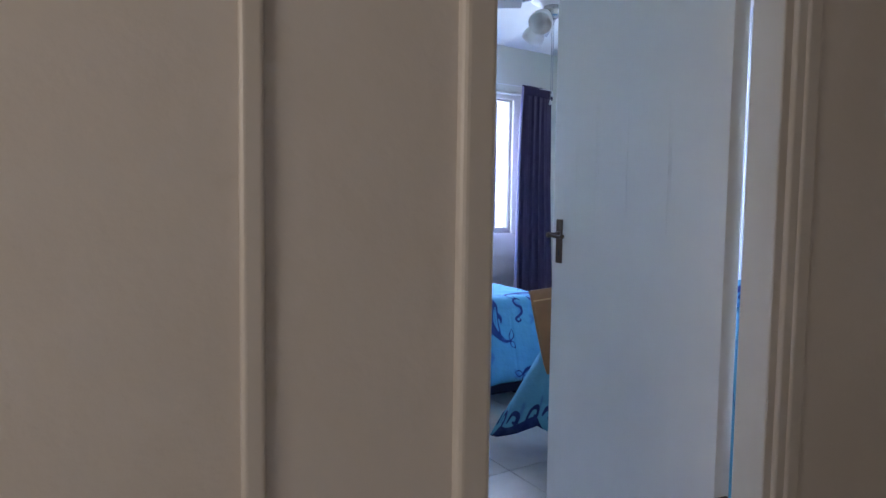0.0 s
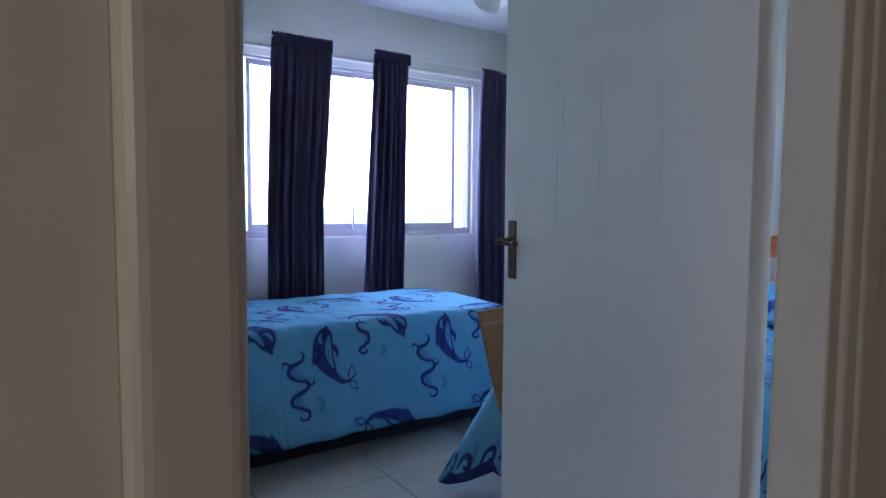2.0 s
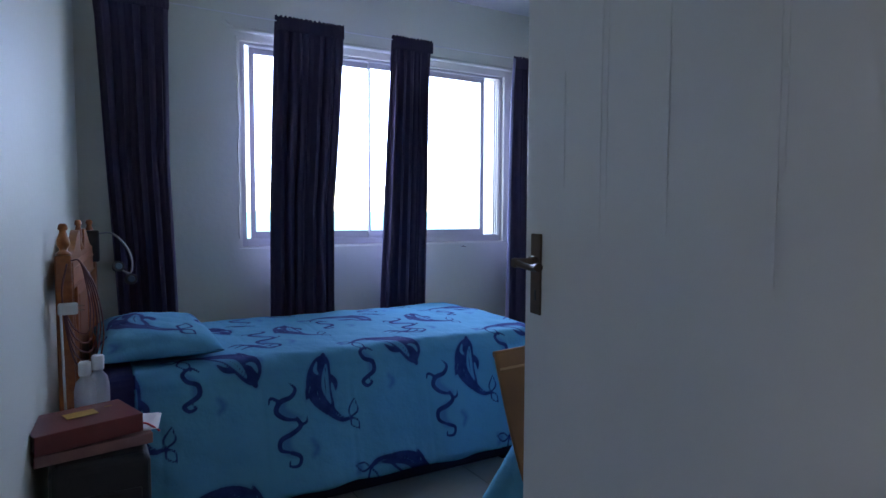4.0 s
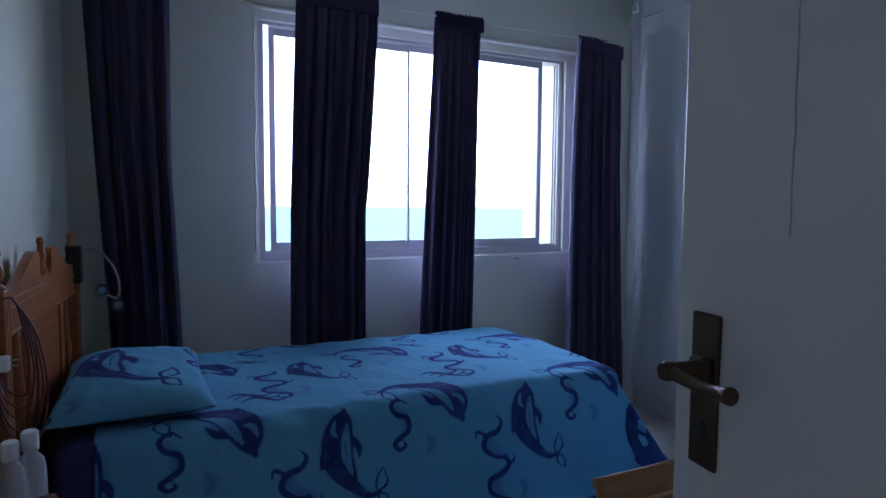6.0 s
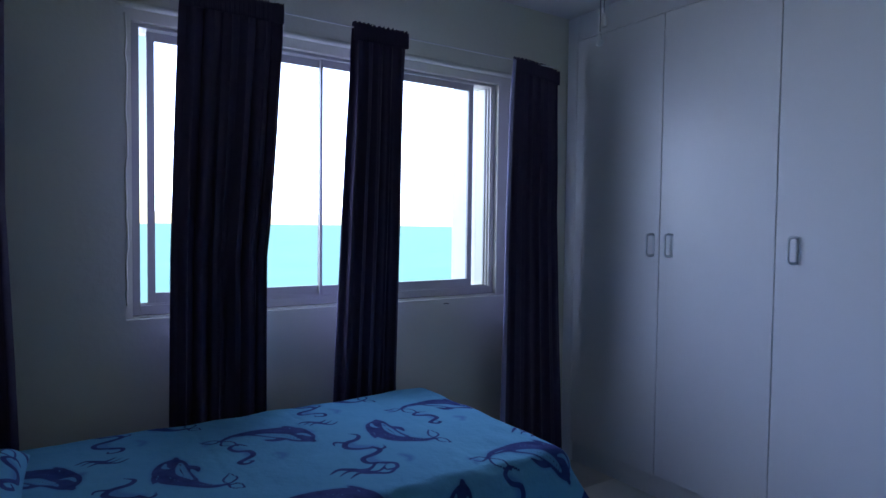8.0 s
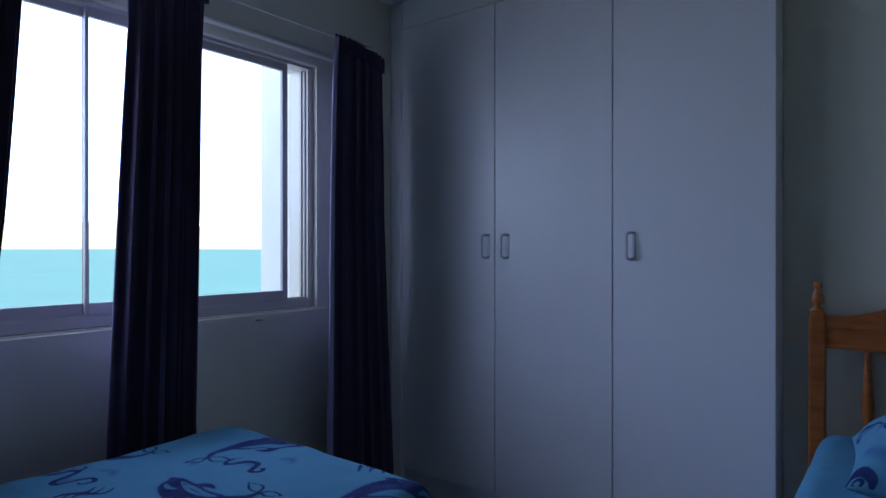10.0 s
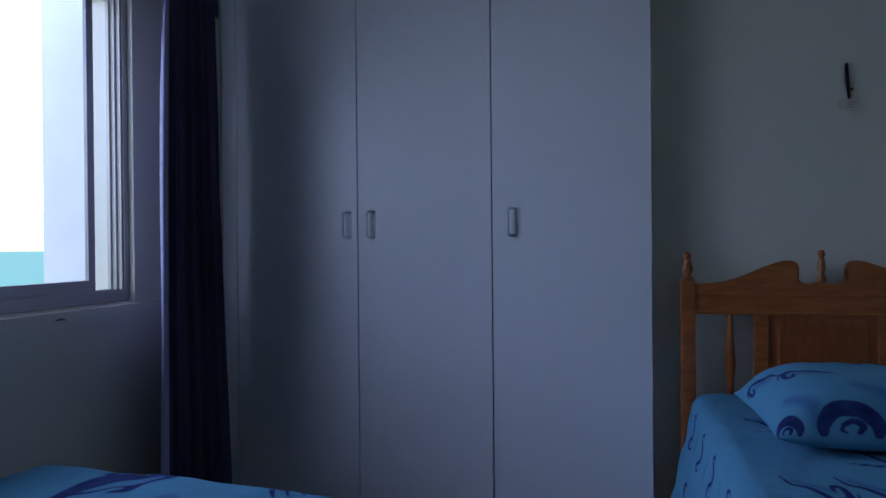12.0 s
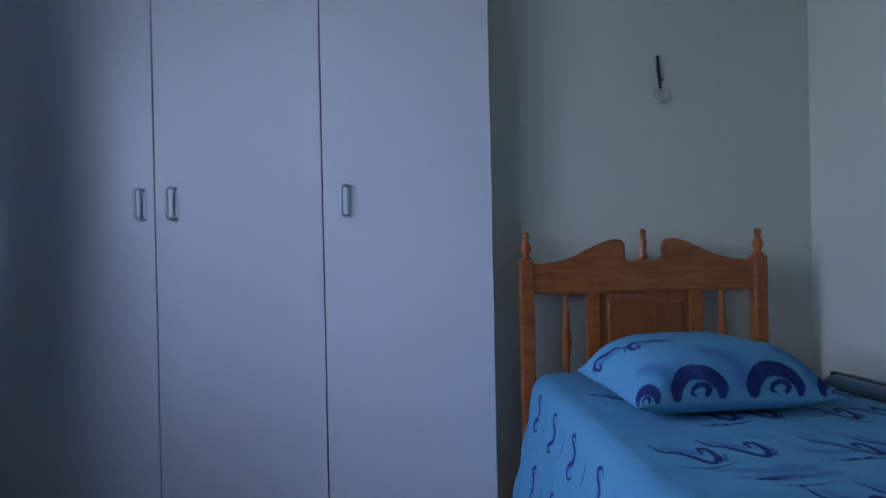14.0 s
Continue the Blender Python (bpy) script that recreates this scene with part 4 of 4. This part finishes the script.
for x, y, z, s in ((0.590, 2.865, 0.5905, 1.0), (0.625, 2.885, 0.5905, 1.06)):
    bt = thing("bottle", x, y, z, "clear plastic bottle with a white cap on the nightstand", "bottle", "bottles on the nightstand")
    part("bottle_body", lathe([(0.028, 0), (0.031, 0.005), (0.031, 0.12 * s), (0.026, 0.145 * s), (0.014, 0.160 * s), (0.013, 0.168 * s)], 24), CLEAR, bt)
    part("cap", lathe([(0.017, 0.166 * s), (0.018, 0.170 * s), (0.018, 0.205 * s), (0.014, 0.209 * s)], 20), WHITEPLASTIC, bt)

# ---- clip lamp, cables and plug at the headboard ----
lamp = thing("clip_lamp", 0.628, 3.97, 1.135, "small black clip lamp clamped to the bed post", "lamp")
part("clamp", box(-0.024, 0.028, -0.035, 0.03, -0.11, 0.035, 0.008, seg=3), BLACK, lamp)
part("neck", tube(arc([(0.02, -0.02, 0.02), (0.08, -0.05, 0.02), (0.135, -0.10, -0.04), (0.155, -0.12, -0.11), (0.145, -0.12, -0.16), (0.105, -0.12, -0.14)], 30), 0.0045, 8), GREY, lamp)
for dx, dz in ((0.095, -0.128), (0.145, -0.188)):
    h = part("lamp_head", lathe([(0.012, -0.02), (0.022, -0.01), (0.026, 0.012), (0.024, 0.016)], 18), BLACK, lamp)
    h.matrix_basis = pose(dx, -0.14, dz, 75, 0, 15)
    part("lens", lathe([(0.017, 0.0), (0.012, 0.004)], 16, at=(0, 0, 0.015)), SLATE, h)
cab = thing("cable_bundle", 0.56, 3.055, 0.90, "thin dark red-brown cables looped over the bed post", "cable")
for k in range(5):
    w, dp = 0.020 + 0.009 * k, 0.24 + 0.030 * k
    pts = [(0.0, -0.030, 0.20), (0.026, -0.036 - 0.002 * k, 0.195), (0.03 + w * 0.7, -0.034, 0.10), (0.03 + w, -0.034, 0.20 - dp * 0.7), (0.03 + w * 0.5, -0.036, 0.20 - dp), (0.0, -0.038, 0.20 - dp * 0.9), (-0.028, -0.036, 0.08), (-0.012, -0.034, 0.19)]
    part("cable", tube(arc(pts, 40), 0.0026, 6), CABLE, cab)
plug = thing("adapter", 0.528, 2.99, 0.930, "white mains adapter hanging on its white lead", "adapter")
part("adapter_body", box(-0.008, 0.048, -0.018, 0.018, 0, 0.036, 0.006, seg=3), WHITEPLASTIC, plug)
for z in (0.010, 0.024):
    part("prong", box(0.0475, 0.066, -0.003, 0.003, z, z + 0.004, 0.001), CHROME, plug)
part("lead", tube([(0.0, 0, 0.004), (0.004, 0, -0.3), (0.002, 0.002, -0.929)], 0.004, 8), WHITEPLASTIC, plug)

# ---- heart on the wall ----
heart = thing("wall_heart", 3.918, 1.735, 1.768, "small cream heart with faint writing hanging on a black ribbon", "ornament")
b = bmesh.new()
for sx in (-0.012, -0.001):
    vs = []
    for k in range(40):
        t = 2 * math.pi * k / 40
        vs.append(b.verts.new((sx, 0.0022 * 16 * math.sin(t) ** 3, 0.0022 * (13 * math.cos(t) - 5 * math.cos(2 * t) - 2 * math.cos(3 * t) - math.cos(4 * t)))))
    b.faces.new(vs)
b.verts.ensure_lookup_table()
for k in range(40):
    b.faces.new((b.verts[k], b.verts[(k + 1) % 40], b.verts[40 + (k + 1) % 40], b.verts[40 + k]))
bmesh.ops.recalc_face_normals(b, faces=b.faces[:])
body = part("heart", b, CREAM, heart)
body.matrix_basis = pose(0, 0, 0, -8, 0, 0)
part("ribbon", tube([(-0.008, 0.002, 0.022), (-0.008, 0.010, 0.08), (-0.006, 0.012, 0.150), (-0.004, 0.008, 0.155), (-0.007, 0.004, 0.09), (-0.008, 0.0, 0.022)], 0.0042, 8), BLACK, heart)
part("bow", box(-0.012, -0.002, -0.012, 0.006, 0.052, 0.060, 0.002), BLACK, heart)
for k in range(3):
    w = part("writing", box(-0.0135, -0.0115, -0.016 + 0.003 * k, 0.014 - 0.002 * k, 0.006 - 0.009 * k, 0.0085 - 0.009 * k), INKGREY, heart)
struct("wall_crack_trim", tube([(3.9195, 1.487 + 0.002 * math.sin(k * 1.3), 1.15 + 0.055 * k) for k in range(17)], 0.0018, 6), WALL)

# ---- ceiling fan ----
fan = thing("ceiling_fan", 2.15, 2.62, TOP, "white ceiling fan with frosted tulip lamps and two pull chains", "ceiling fan")
part("canopy", lathe([(0.07, 0), (0.065, -0.03), (0.03, -0.05), (0.014, -0.055)], 28), WHITEPLASTIC, fan)
part("rod", lathe([(0.012, -0.05), (0.012, -0.20)], 12), WHITEPLASTIC, fan)
part("motor", lathe([(0.04, -0.19), (0.11, -0.205), (0.125, -0.24), (0.12, -0.28), (0.08, -0.305), (0.05, -0.315)], 32), WHITEPLASTIC, fan)
part("lamp_holder", lathe([(0.05, -0.315), (0.055, -0.33), (0.05, -0.365), (0.02, -0.38)], 24), CHROME, fan)
for k in range(4):
    a = radians(57 + 90 * k)
    arm = part("blade_iron", tube([(0.10 * math.cos(a), 0.10 * math.sin(a), -0.27), (0.2 * math.cos(a), 0.2 * math.sin(a), -0.285)], 0.009, 8), CHROME, fan)
    bl = part("blade", box(0.0, 0.46, -0.062, 0.062, -0.004, 0.004, 0.003), BLADE, fan)
    bl.matrix_basis = pose(0.17 * math.cos(a), 0.17 * math.sin(a), -0.290, 10, 0, math.degrees(a))
for k in range(3):
    a = radians(208 + 120 * k)
    sh = part("shade", lathe([(0.022, 0.0), (0.030, -0.012), (0.045, -0.045), (0.062, -0.085), (0.066, -0.115), (0.062, -0.116), (0.055, -0.085), (0.038, -0.045), (0.020, -0.006)], 28), FROST, fan, "frosted tulip glass shade")
    sh.matrix_basis = pose(0.095 * math.cos(a), 0.095 * math.sin(a), -0.375, 0, 0, math.degrees(a)) @ pose(0, 0, 0, 0, -48, 0)
    part("arm", tube([(0.04 * math.cos(a), 0.04 * math.sin(a), -0.35), (0.095 * math.cos(a), 0.095 * math.sin(a), -0.376)], 0.009, 8), CHROME, fan)
for dx, z1 in ((0.0, 0.850), (0.012, 0.805)):
    part("pull_chain", tube([(dx, 0.0, -0.375), (dx, 0.0, -z1 + 0.03)], 0.0016, 6), GREY, fan)
    part("pendant", lathe([(0.003, -z1 + 0.026), (0.005, -z1 + 0.018), (0.008, -z1 + 0.006), (0.007, -z1), (0.004, -z1 - 0.002)], 14, at=(dx, 0, 0)), WHITEPLASTIC, fan)

# ---- floor tiles ----
floor = struct("floor", box(-2.2, 4.8, -2.6, 4.62, -0.012, -0.004), GROUT)
P = 0.58
tile_me = None
for i in range(-6, 6):
    for j in range(-8, 4):
        x, y = 1.61 + P * i, 2.81 + P * j
        if x > 4.4 or y > 4.37:
            continue
        if tile_me is None:
            t = part("tile", box(0.003, P - 0.003, 0.003, P - 0.003, -0.010, 0.0, 0.0015, seg=1), TILE, floor)
            tile_me = t.data
        else:
            t = new("tile", tile_me)
            t.parent = floor
        t.location = (x, y, 0)
